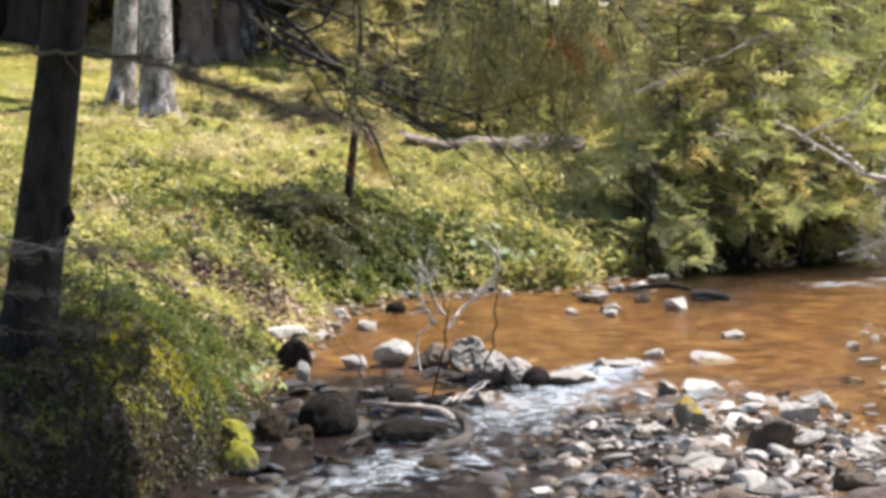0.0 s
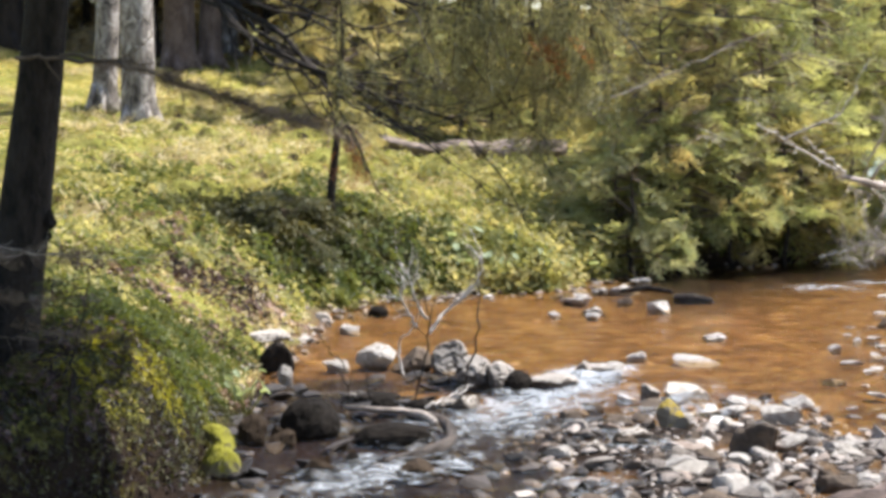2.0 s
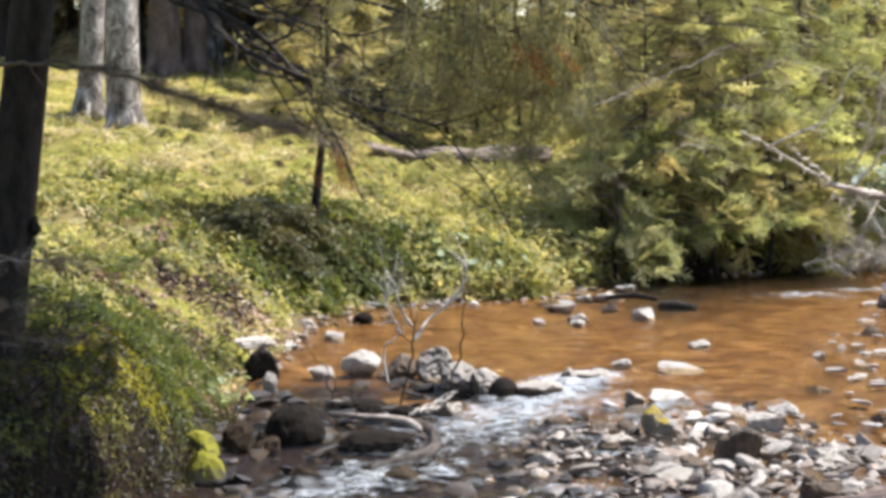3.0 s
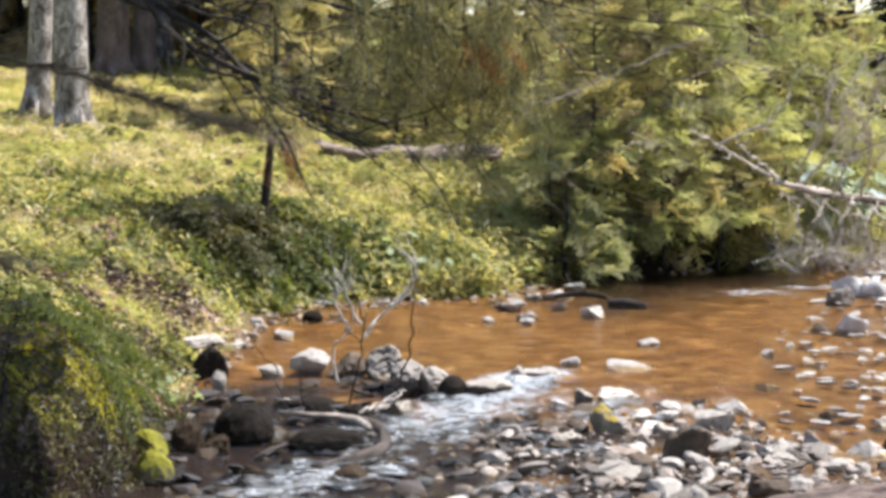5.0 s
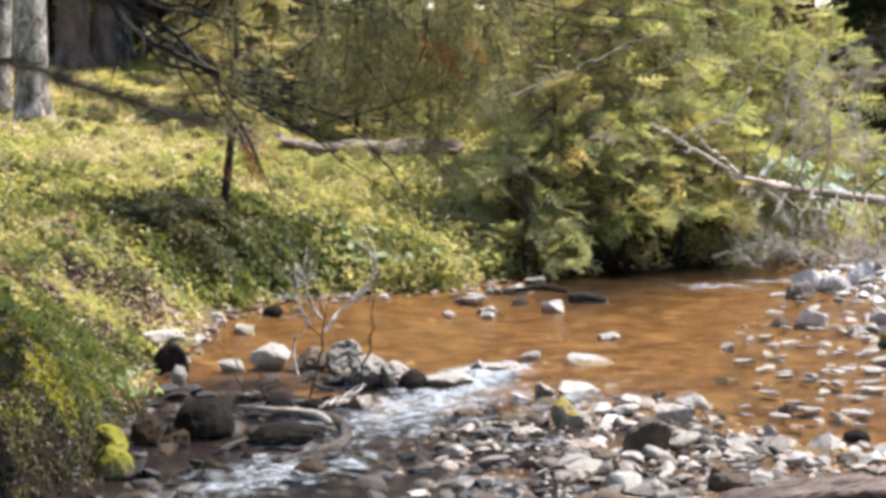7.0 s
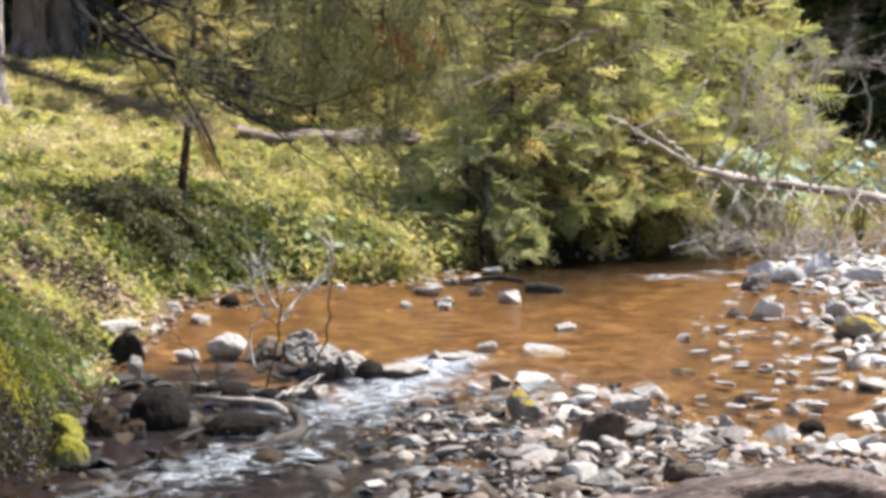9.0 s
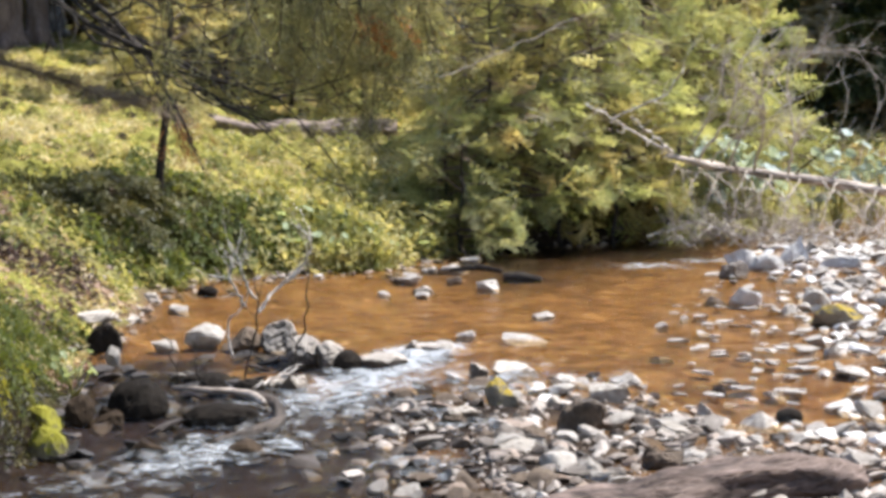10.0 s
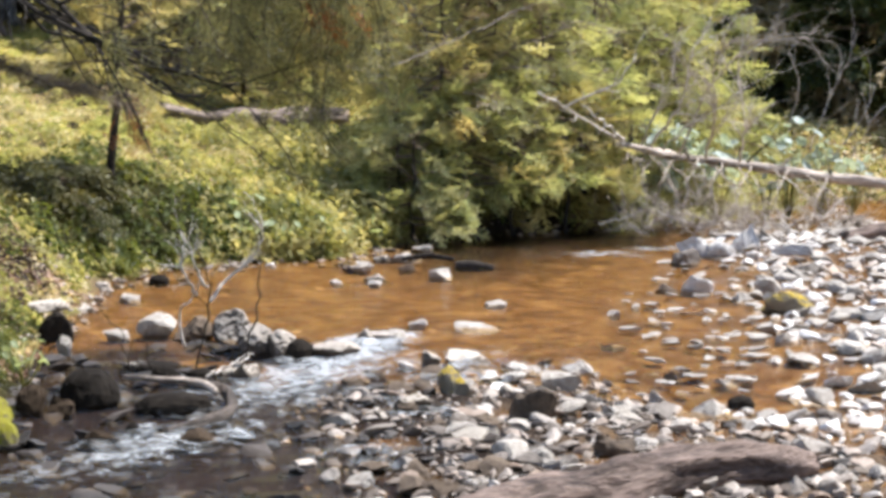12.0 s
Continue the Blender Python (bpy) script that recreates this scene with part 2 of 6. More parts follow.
M_DULL = leaf_material("withered_grey_needles", [(0.07, 0.055, 0.035), (0.16, 0.13, 0.085), (0.29, 0.25, 0.18)], 0.3, 3)
M_LITTER = leaf_material("dry_litter", [(0.10, 0.06, 0.03), (0.26, 0.18, 0.10), (0.42, 0.33, 0.22)], 0.2, 3)


def island_stone(name, colours):
    m, nt, bs = material(name)
    geo = nt.nodes.new("ShaderNodeNewGeometry")
    fine = noise_node(nt, 60, 4, 0.65)
    col = ramp(nt, geo.outputs["Random Per Island"], [(i / (len(colours) - 1), c) for i, c in enumerate(colours)])
    col = mix(nt, 0.5, col, mix(nt, 1.0, col, ramp(nt, fine, [(0.3, (0.4, 0.36, 0.3)), (0.7, (1.2, 1.2, 1.2))]), "MULTIPLY"))
    nt.links.new(col, bs.inputs["Base Color"])
    bs.inputs["Roughness"].default_value = 0.7
    bump(nt, bs, fine, 0.6, 0.008)
    return m


M_GRAVEL = island_stone("gravel", [(0.06, 0.042, 0.03), (0.18, 0.135, 0.10), (0.37, 0.32, 0.28), (0.24, 0.165, 0.115), (0.54, 0.49, 0.44)])
M_PALEGRAVEL = island_stone("pale_gravel", [(0.3, 0.24, 0.19), (0.55, 0.5, 0.46), (0.72, 0.69, 0.66), (0.42, 0.33, 0.26), (0.8, 0.78, 0.76)])
M_DARKGRAVEL = island_stone("dark_gravel", [(0.02, 0.015, 0.012), (0.05, 0.036, 0.027), (0.12, 0.085, 0.06)])
M_WETGRAVEL = island_stone("wet_gravel", [(0.008, 0.006, 0.005), (0.02, 0.014, 0.01), (0.05, 0.034, 0.024)])
M_BEDSTONE = island_stone("stained_stone", [(0.24, 0.13, 0.04), (0.36, 0.2, 0.07), (0.5, 0.36, 0.2)])


def birch_material():
    m, nt, bs = material("birch_bark")
    patch = noise_node(nt, 5, 5, 0.7, (1.6, 1.6, 1.0), distortion=0.8)
    fine = noise_node(nt, 40, 4, 0.7, (0.4, 0.4, 1.6))
    col = ramp(nt, patch, [(0.36, (0.03, 0.024, 0.02)), (0.48, (0.21, 0.175, 0.15)), (0.66, (0.54, 0.485, 0.44))])
    col = mix(nt, 0.4, col, mix(nt, 1.0, col, ramp(nt, fine, [(0.35, (0.3, 0.28, 0.26)), (0.55, (1.1, 1.1, 1.1))]), "MULTIPLY"))
    nt.links.new(col, bs.inputs["Base Color"])
    bs.inputs["Roughness"].default_value = 0.8
    bump(nt, bs, patch, 0.8, 0.03)
    return m


M_BIRCH = birch_material()


# ---- mesh helpers ----
def mesh_from(name, verts, faces, mat, smooth=False):
    """verts (n, 3), faces (m, 3 or 4) as arrays."""
    verts, faces = np.asarray(verts, dtype=np.float32), np.asarray(faces, dtype=np.int32)
    me = bpy.data.meshes.new(name)
    k = faces.shape[1]
    me.vertices.add(len(verts))
    me.vertices.foreach_set("co", verts.ravel())
    me.loops.add(faces.size)
    me.loops.foreach_set("vertex_index", faces.ravel())
    me.polygons.add(len(faces))
    me.polygons.foreach_set("loop_start", np.arange(0, faces.size, k, dtype=np.int32))
    me.polygons.foreach_set("use_smooth", np.full(len(faces), smooth))
    me.materials.append(mat)
    me.update(calc_edges=True)
    return me


class Soup:
    """Gathers pieces of one mesh; quads only (a triangle repeats no corner: it is split from a quad fan)."""
    def __init__(self):
        self.v, self.f, self.n = [], [], 0

    def add(self, verts, faces):
        self.v.append(np.asarray(verts, dtype=np.float32))
        self.f.append(np.asarray(faces, dtype=np.int32) + self.n)
        self.n += len(verts)

    def mesh(self, name, mat, smooth=False):
        return mesh_from(name, np.concatenate(self.v), np.concatenate(self.f), mat, smooth)


def thing(name, label, category, group="", kind="", at=(0, 0, 0)):
    ob = new(name)
    ob.location = at
    return tagged(ob, label, category, group, kind)


def part(name, me, parent, label=""):
    ob = new(name, me)
    ob.parent = parent
    return tagged(ob, label)


def tube(points, radii, sides=6, cap=True):
    """A bent, tapered round bar as verts and quads."""
    pts = np.asarray(points, dtype=float)
    radii = np.broadcast_to(np.asarray(radii, dtype=float), (len(pts),))
    tang = np.gradient(pts, axis=0)
    tang /= np.linalg.norm(tang, axis=1)[:, None] + 1e-9
    ref = np.array((0.31, 0.17, 0.93)) if abs(tang[0, 2]) < 0.8 else np.array((0.9, 0.3, 0.1))
    a = np.cross(tang, ref)
    a /= np.linalg.norm(a, axis=1)[:, None] + 1e-9
    b = np.cross(tang, a)
    th = np.linspace(0, 2 * np.pi, sides, endpoint=False)
    ring = np.cos(th)[None, :, None] * a[:, None, :] + np.sin(th)[None, :, None] * b[:, None, :]
    v = (pts[:, None, :] + ring * radii[:, None, None]).reshape(-1, 3)
    f = []
    n = len(pts)
    for i in range(n - 1):
        for j in range(sides):
            k = (j + 1) % sides
            f.append((i * sides + j, i * sides + k, (i + 1) * sides + k, (i + 1) * sides + j))
    if cap:
        for end in (0, (n - 1) * sides):
            for j in range(1, sides - 2, 2):
                q = [end, end + j, end + j + 1, end + j + 2]
                f.append(tuple(q if end else q[::-1]))
    return v, np.array(f)


def bend(rng, start, way, length, steps=6, wander=0.15, sag=0.0):
    """A wandering line of points."""
    p, d = np.array(start, dtype=float), np.array(way, dtype=float)
    d /= np.linalg.norm(d)
    out = [p.copy()]
    for _ in range(steps):
        d = d + rng.normal(0, wander, 3) + np.array((0, 0, -sag))
        d /= np.linalg.norm(d)
        p = p + d * length / steps
        out.append(p.copy())
    return np.array(out)


def twigs(soup, rng, line, radius, depth, spread=0.8, density=4, ratio=0.5, sides=5, sag=0.0, wander=0.2):
    """A branch along a line with side twigs, down to depth."""
    n = len(line)
    rad = radius * np.linspace(1, 0.35, n)
    soup.add(*tube(line, rad, sides, cap=False))
    if depth == 0:
        return
    total = np.linalg.norm(np.diff(line, axis=0), axis=1).sum()
    for k in range(density):
        i = rng.integers(max(1, n // 5), n)
        t = line[i] - line[i - 1]
        t /= np.linalg.norm(t)
        side = rng.normal(0, 1, 3)
        side -= t * side.dot(t)
        side /= np.linalg.norm(side)
        way = t + side * spread
        sub = bend(rng, line[i], way, total * ratio * rng.uniform(0.5, 1.15), 5, wander, sag)
        twigs(soup, rng, sub, rad[i] * 0.6, depth - 1, spread, max(2, density - 1), ratio, max(3, sides - 1), sag, wander)


def stone_mesh(name, mat, seed, detail=2, cuts=12, rough=0.05):
    """A broken, slightly worn stone that fills a box of one metre."""
    rng = np.random.default_rng(seed)
    bm = bmesh.new()
    bmesh.ops.create_icosphere(bm, subdivisions=detail, radius=0.5)
    planes = []
    for _ in range(cuts):
        d = rng.normal(0, 1, 3)
        planes.append((d / np.linalg.norm(d), rng.uniform(0.15, 0.40)))
    off = Vector(rng.uniform(-20, 20, 3))
    co = []
    for v in bm.verts:
        c = np.array(v.co)
        for d, lim in planes:
            over = c.dot(d) - lim
            if over > 0:
                c = c - d * over * 0.95
        p = Vector(c)
        co.append(np.array(p + p.normalized() * (noise.noise(p * 2.6 + off) * rough * 1.4 + noise.noise(p * 7 + off) * rough * 0.9 + noise.noise(p * 17 + off) * rough * 0.5)))
    co = np.array(co)
    lo, hi = co.min(0), co.max(0)
    co = (co - (lo + hi) / 2) / (hi - lo)
    for v, c in zip(bm.verts, co):
        v.co = Vector(c)
    me = bpy.data.meshes.new(name)
    bm.to_mesh(me)
    bm.free()
    me.materials.append(mat)
    return me


# ---- lie of the land ----
# the water's edge along the far bank, from downstream to upstream
SHORE = np.array([(-6.0, 6.0), (-1.9, 11.4), (-1.45, 12.4), (-1.25, 12.9), (-1.22, 14.0), (-1.2, 15.3), (-1.15, 16.6), (-1.0, 18.1), (-0.86, 19.4), (-0.9, 20.5),
                  (-0.41, 21.6), (0.23, 22.3), (1.1, 22.7), (1.7, 23.8), (2.3, 24.7), (3.2, 25.3), (4.06, 25.9), (4.8, 27.2), (5.8, 28.2), (7.9, 29.2), (14, 33), (60, 45)])
# the camera's own bank
NEAR = np.array([(-9.0, 4.0), (-3, 8.6), (0, 9.6), (2.6, 10.6), (4.2, 12.2), (4.6, 15), (5.0, 17.8), (5.9, 21), (7.6, 26), (15, 30.5), (60, 41)])


def dist_line(x, y, line):
    """Signed distance to a line: positive on its left."""
    best = np.full(x.shape, 1e9)
    sign = np.ones(x.shape)
    for (ax, ay), (bx, by) in zip(line[:-1], line[1:]):
        dx, dy = bx - ax, by - ay
        t = np.clip(((x - ax) * dx + (y - ay) * dy) / (dx * dx + dy * dy), 0, 1)
        ex, ey = x - ax - t * dx, y - ay - t * dy
        d = np.hypot(ex, ey)
        s = np.sign(dx * (y - ay) - dy * (x - ax))
        near = d < best - 1e-9
        best = np.where(near, d, best)
        sign = np.where(near, s, sign)
    return best * np.where(sign == 0, 1, sign)


def fbm(x, y, scale, octaves=3, seed=0.0):
    flat = [sum(noise.noise(Vector((a * scale * 2 ** o + seed, b * scale * 2 ** o - seed, o * 7.3 + seed))) / 2 ** o for o in range(octaves)) for a, b in zip(x.ravel(), y.ravel())]
    return np.array(flat).reshape(x.shape)


def smooth01(a):
    a = np.clip(a, 0, 1)
    return a * a * (3 - 2 * a)


def pool_level(x, y):
    """The water's level: a pool above the row of stones, a step down below it."""
    s = (y - 17.0) + 0.35 * (x - 0.9)
    return 0.10 * smooth01((s + 1.3) / 1.7)


def land(x, y, rough=True):
    x, y = np.asarray(x, dtype=float), np.asarray(y, dtype=float)
    s = dist_line(x, y, SHORE)
    n = -dist_line(x, y, NEAR)
    lvl = pool_level(x, y)
    # far bank: steep at the mossy corner, gentler upstream, lower to the right
    left = smooth01((1.2 - x) / 2.0)
    corner = smooth01((16.2 - y) / 1.6) * smooth01((0.4 - x) / 0.8)
    rise = 0.30 + 0.42 * left - 0.12 * corner + 0.12 * smooth01((x - 1.9) / 0.4) * smooth01((4.5 - x) / 0.4)
    under = smooth01((x - 1.9) / 0.4) * smooth01((4.5 - x) / 0.4)
    width = 0.75 + 0.4 * smooth01((y - 16.2) / 1.2) * smooth01((20.6 - y) / 1.5) * left - 0.52 * corner - 0.55 * under
    sp = np.maximum(s, 0)
    bank = rise * (1 - np.exp(-(sp / width) ** 1.35)) + np.where(sp < 18, 0.092 * sp, 1.656 + 0.02 * (sp - 18))
    bank = np.minimum(bank, 6.0)
    bank += 0.10 * np.exp(-(((x + 1.65) / 0.4) ** 2 + ((y - 13.7) / 0.6) ** 2)) + 0.10 * np.exp(-(((x + 1.45) / 0.6) ** 2 + ((y - 20.4) / 0.7) ** 2))
    bank += 0.32 * smooth01((x - 6.0) / 1.0) * smooth01((sp - 0.3) / 1.6)
    # a sunny shoulder of the slope beside the thicket
    bank += 0.30 * smooth01((y - 23.5) / 4.2) * smooth01((x + 0.1) / 1.1) * smooth01((3.4 - x) / 1.2) * smooth01((36 - y) / 4)
    # bed: a pool, a gravel bar that rises towards the near bank
    bar = smooth01((16.7 - 1.9 * smooth01((x - 2.1) / 1.1) - y) / 2.0) * smooth01((x - 0.1) / 1.0)
    right = smooth01((x - (3.15 + 0.14 * (y - 14))) / 0.9) * smooth01((29 - y) / 6)
    bed = -0.13 + np.maximum(0.13 * bar, 0.10 * right) + lvl
    np_ = np.maximum(n, 0)
    near = 0.9 * (1 - np.exp(-(np_ / 2.5) ** 1.5)) + 0.02 * np.minimum(np_, 40)
    z = np.where(s > 0, lvl * 0.6 + bank, bed * smooth01(-s / 0.35) + (1 - smooth01(-s / 0.35)) * lvl * 0.6)
    z = np.where(n > 0, np.maximum(z, bed + near), z)
    return z


GX = np.concatenate([-np.geomspace(900, 4.2, 26), np.arange(-4.1, 8.6, 0.065), np.geomspace(8.7, 900, 24)])
GY = np.concatenate([-np.geomspace(600, 1, 10), np.linspace(0, 10.8, 30), np.arange(10.9, 31, 0.07), np.geomspace(31.2, 1500, 40)])
gx, gy = np.meshgrid(GX, GY)
gz = land(gx, gy)
inner = (gx > -8) & (gx < 12) & (gy > 8) & (gy < 50)
rough_z = np.zeros_like(gz)
rough_z[inner] = fbm(gx[inner], gy[inner], 1.6, 4, 3.1)
wave = np.zeros_like(gz)
wave[inner] = np.abs(fbm(gx[inner], gy[inner], 3.3, 2, 6.0))
gz += wave * 0.17 * smooth01(dist_line(gx, gy, SHORE) / 0.6)
gz += rough_z * np.where(dist_line(gx, gy, SHORE) > 0, 0.10, 0.055)
# the bed lies shallow under the clear water
SHALLOW = 0.28
drowned = (dist_line(gx, gy, SHORE) < 0) & (dist_line(gx, gy, NEAR) > 0) & (gz < pool_level(gx, gy))
gz = np.where(drowned, pool_level(gx, gy) + (gz - pool_level(gx, gy)) * SHALLOW, gz)
quads = []
nx = len(GX)
idx = np.arange(len(GY) * nx).reshape(len(GY), nx)
quads = np.stack([idx[:-1, :-1], idx[:-1, 1:], idx[1:, 1:], idx[1:, :-1]], -1).reshape(-1, 4)
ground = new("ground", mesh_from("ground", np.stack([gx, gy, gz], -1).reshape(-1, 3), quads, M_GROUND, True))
cover = np.maximum(smooth01((dist_line(gx, gy, SHORE) - 0.04 + rough_z * 0.15) / 0.16), smooth01((-dist_line(gx, gy, NEAR) - 1.2) / 1.0))
soil_at = ground.data.attributes.new("soil", "FLOAT", "POINT")
soil_at.data.foreach_set("value", cover.ravel().astype(np.float32))
bare_at = ground.data.attributes.new("bare", "FLOAT", "POINT")
bare_at.data.foreach_set("value", smooth01((gz - pool_level(gx, gy) + 0.022) / 0.03).ravel().astype(np.float32))
silt_shade_at = ground.data.attributes.new("silt_shade", "FLOAT", "POINT")
silt_shade = smooth01((17.9 + rough_z - gy) / 1.4) * smooth01((0.9 + 1.0 * smooth01((15.9 - gy) / 0.8) + rough_z - gx) / 0.7)
# below the thicket the dark bed stands in for its shade and reflection
silt_shade = np.maximum(silt_shade, np.exp(-((dist_line(gx, gy, SHORE) + 0.1) / 1.9) ** 4) * smooth01((gx - 1.4) / 1.0) * smooth01((5.0 - gx) / 0.8) * (gy > 20))
silt_shade_at.data.foreach_set("value", silt_shade.ravel().astype(np.float32))
tagged(ground, "mossy forest floor sloping to an orange gravelly stream bed", "ground", kind="structure")


def ground_z(x, y):
    """The built ground's height at places x, y (arrays)."""
    x, y = np.atleast_1d(np.asarray(x, dtype=float)), np.atleast_1d(np.asarray(y, dtype=float))
    i = np.clip(np.searchsorted(GX, x) - 1, 0, len(GX) - 2)
    j = np.clip(np.searchsorted(GY, y) - 1, 0, len(GY) - 2)
    u = (x - GX[i]) / (GX[i + 1] - GX[i])
    v = (y - GY[j]) / (GY[j + 1] - GY[j])
    return (gz[j, i] * (1 - u) * (1 - v) + gz[j, i + 1] * u * (1 - v) + gz[j + 1, i] * (1 - u) * v + gz[j + 1, i + 1] * u * v)


def gz1(x, y):
    return float(ground_z(x, y)[0])


# ---- water ----
wx = np.concatenate([np.linspace(-9, -2.1, 12), np.arange(-2.0, 8.5, 0.06), np.linspace(8.6, 60, 30)])
wy = np.concatenate([np.linspace(3, 10.9, 14), np.arange(11.0, 30, 0.08), np.linspace(30.1, 46, 20)])
ax, ay = np.meshgrid(wx, wy)
az = pool_level(ax, ay)
wi = (ax > -2.1) & (ax < 8.5) & (ay > 10.9) & (ay < 30)
chop = np.zeros_like(az)
chop[wi] = fbm(ax[wi], ay[wi] * 1.8, 2.6, 2, 9.0)
slope = np.exp(-(((ay - 16.2 + 0.35 * (ax - 0.9)) / 1.1) ** 2)) * (ax > -1.5)
az += chop * (0.008 + 0.03 * slope)
ii = np.arange(az.size).reshape(az.shape)
wq = np.stack([ii[:-1, :-1], ii[:-1, 1:], ii[1:, 1:], ii[1:, :-1]], -1).reshape(-1, 4)
water = new("water", mesh_from("water", np.stack([ax, ay, az], -1).reshape(-1, 3), wq, M_WATER, True))
water.visible_shadow = False
tagged(water, "shallow rippled orange-brown stream water over gravel", "water", kind="structure")

# ---- white water over the step ----
RUN = np.array([(1.45, 17.6), (1.3, 17.3), (0.97, 16.5), (0.59, 15.6), (0.26, 14.9), (0.02, 13.9), (-0.28, 13.2), (-0.64, 12.6), (-1.2, 12.0)])
run_d = np.abs(dist_line(ax, ay, RUN))
u_along = np.clip((17.6 - ay) / 5.6, 0, 1)
width_run = np.interp(u_along, [0, 0.2, 0.45, 0.62, 0.8, 1], [0.25, 0.5, 0.82, 0.75, 0.55, 0.65])
force = np.interp(u_along, [0, 0.04, 0.09, 0.2, 0.34, 0.5, 0.62, 0.72, 0.85, 1], [0.0, 0.45, 1.1, 1.0, 0.85, 0.7, 0.55, 0.82, 0.7, 0.4])
froth = force * np.exp(-(run_d / width_run) ** 2) * (ay < 17.8) * (ay > 11.2)
# faint froth patches: riffles, and a stand-in for sky glints
froth = np.maximum(froth, 0.68 * np.exp(-((ax - 1.55) / 0.75) ** 2 - ((ay - 15.9) / 1.0) ** 2))
for px, py, rx, ry, k in ((3.6, 22.7, 0.7, 0.5, 0.8), (4.2, 23.2, 0.5, 0.35, 0.75), (4.0, 20.3, 0.5, 0.5, 0.62), (1.75, 16.3, 0.5, 0.35, 0.6), (2.2, 15.9, 0.5, 0.4, 0.55), (3.3, 18.9, 0.5, 0.5, 0.5), (3.9, 17.6, 0.5, 0.6, 0.5), (1.2, 14.4, 0.6, 0.7, 0.68), (0.85, 13.0, 0.55, 0.7, 0.68), (-0.5, 15.0, 0.4, 0.3, 0.5)):
    froth = np.maximum(froth, k * np.exp(-((ax - px) / rx) ** 2 - ((ay - py) / ry) ** 2))
fz = az + 0.012 + (np.abs(chop) * 0.05 + 0.02) * froth
keep = (froth > 0.12)
kq = wq[keep.ravel()[wq].all(axis=1)]
used, inv = np.unique(kq, return_inverse=True)
foam_me = mesh_from("white_water", np.stack([ax, ay, fz], -1).reshape(-1, 3)[used], inv.reshape(-1, 4), M_FOAM, True)
fa = foam_me.attributes.new("froth", "FLOAT", "POINT")
fa.data.foreach_set("value", froth.ravel()[used].astype(np.float32))
foam = new("white_water", foam_me)
tagged(foam, "white foaming rapids running over the stones", "water", kind="stuff")


# ---- spruces ----
def frond(seed, length=0.5, twigs_n=8, needles=8, needle=0.032, wide=0.011, droop=0.25, sag=0.25):
    """A flat spray of spruce twigs along +x; each needle tuft is one triangle."""
    rng = np.random.default_rng(seed)
    axis = np.zeros((6, 3))
    axis[:, 0] = np.linspace(0, length, 6)
    axis[:, 2] = -droop * length * np.linspace(0, 1, 6) ** 2
    lines = [axis]
    for k in range(twigs_n):
        u = (k + 0.6) / (twigs_n + 0.5)
        for sgn in (-1, 1):
            L = length * 0.52 * (1 - u) ** 0.8 * rng.uniform(0.7, 1.2) + 0.03
            o = np.array((u * length, 0, -droop * length * u * u))
            d = np.array((0.75, sgn * rng.uniform(0.5, 0.9), rng.normal(-0.12, 0.12)))
            d /= np.linalg.norm(d)
            t = np.linspace(0, 1, 4)[:, None]
            ln = o + t * d * L
            ln[:, 2] -= sag * L * t[:, 0] ** 2
            lines.append(ln)
    V = []
    for ln in lines:
        L = np.linalg.norm(ln[-1] - ln[0])
        m = max(4, int(needles * L / 0.13))
        for q in range(m):
            u = (q + rng.uniform(0, 1)) / m * (len(ln) - 1)
            i = min(int(u), len(ln) - 2)
            p = ln[i] + (ln[i + 1] - ln[i]) * (u - i)
            t = ln[i + 1] - ln[i]
            t = t / np.linalg.norm(t)
            s = rng.normal(0, 1, 3)
            s[2] = s[2] * 0.5 + 0.15
            s -= t * s.dot(t)
            s /= np.linalg.norm(s) + 1e-9
            d = t * 0.8 + s * 0.65
            w = np.cross(d, (0, 0, 1)) + rng.normal(0, 0.35, 3)
            w *= wide / (np.linalg.norm(w) + 1e-9)
            l = needle * rng.uniform(0.7, 1.3)
            V += [p - w, p + w, p + d * l]
    V = np.array(V)
    return V, np.arange(len(V)).reshape(-1, 3)


FRONDS = [frond(s) for s in range(6)]
SPRAYS = [frond(20 + s, 0.5, 6, 9, 0.034, 0.0125, 0.02, -0.22) for s in range(6)]
FINGERS = [frond(60 + s, 0.5, 4, 13, 0.036, 0.0115, 0.04, -0.12) for s in range(6)]
COARSE = [frond(40 + s, 0.6, 4, 3, 0.13, 0.04) for s in range(4)]
WISPS = [frond(80 + s, 0.42, 5, 6, 0.032, 0.010, 0.1) for s in range(4)]


def turn_to(way, roll, up=(0, 0, 1)):
    """Rotation whose x goes along way."""
    a = np.array(way, dtype=float)
    a /= np.linalg.norm(a)
    b = np.cross(up, a)
    if np.linalg.norm(b) < 1e-3:
        b = np.array((0, 1.0, 0))
    b /= np.linalg.norm(b)
    c = np.cross(a, b)
    cr, sr = math.cos(roll), math.sin(roll)
    return np.stack([a, b * cr + c * sr, c * cr - b * sr], 1)


def place(soup, shape, at, way, size, roll=0.0):
    v, f = shape
    soup.add(v * size @ turn_to(way, roll).T + np.array(at), f)


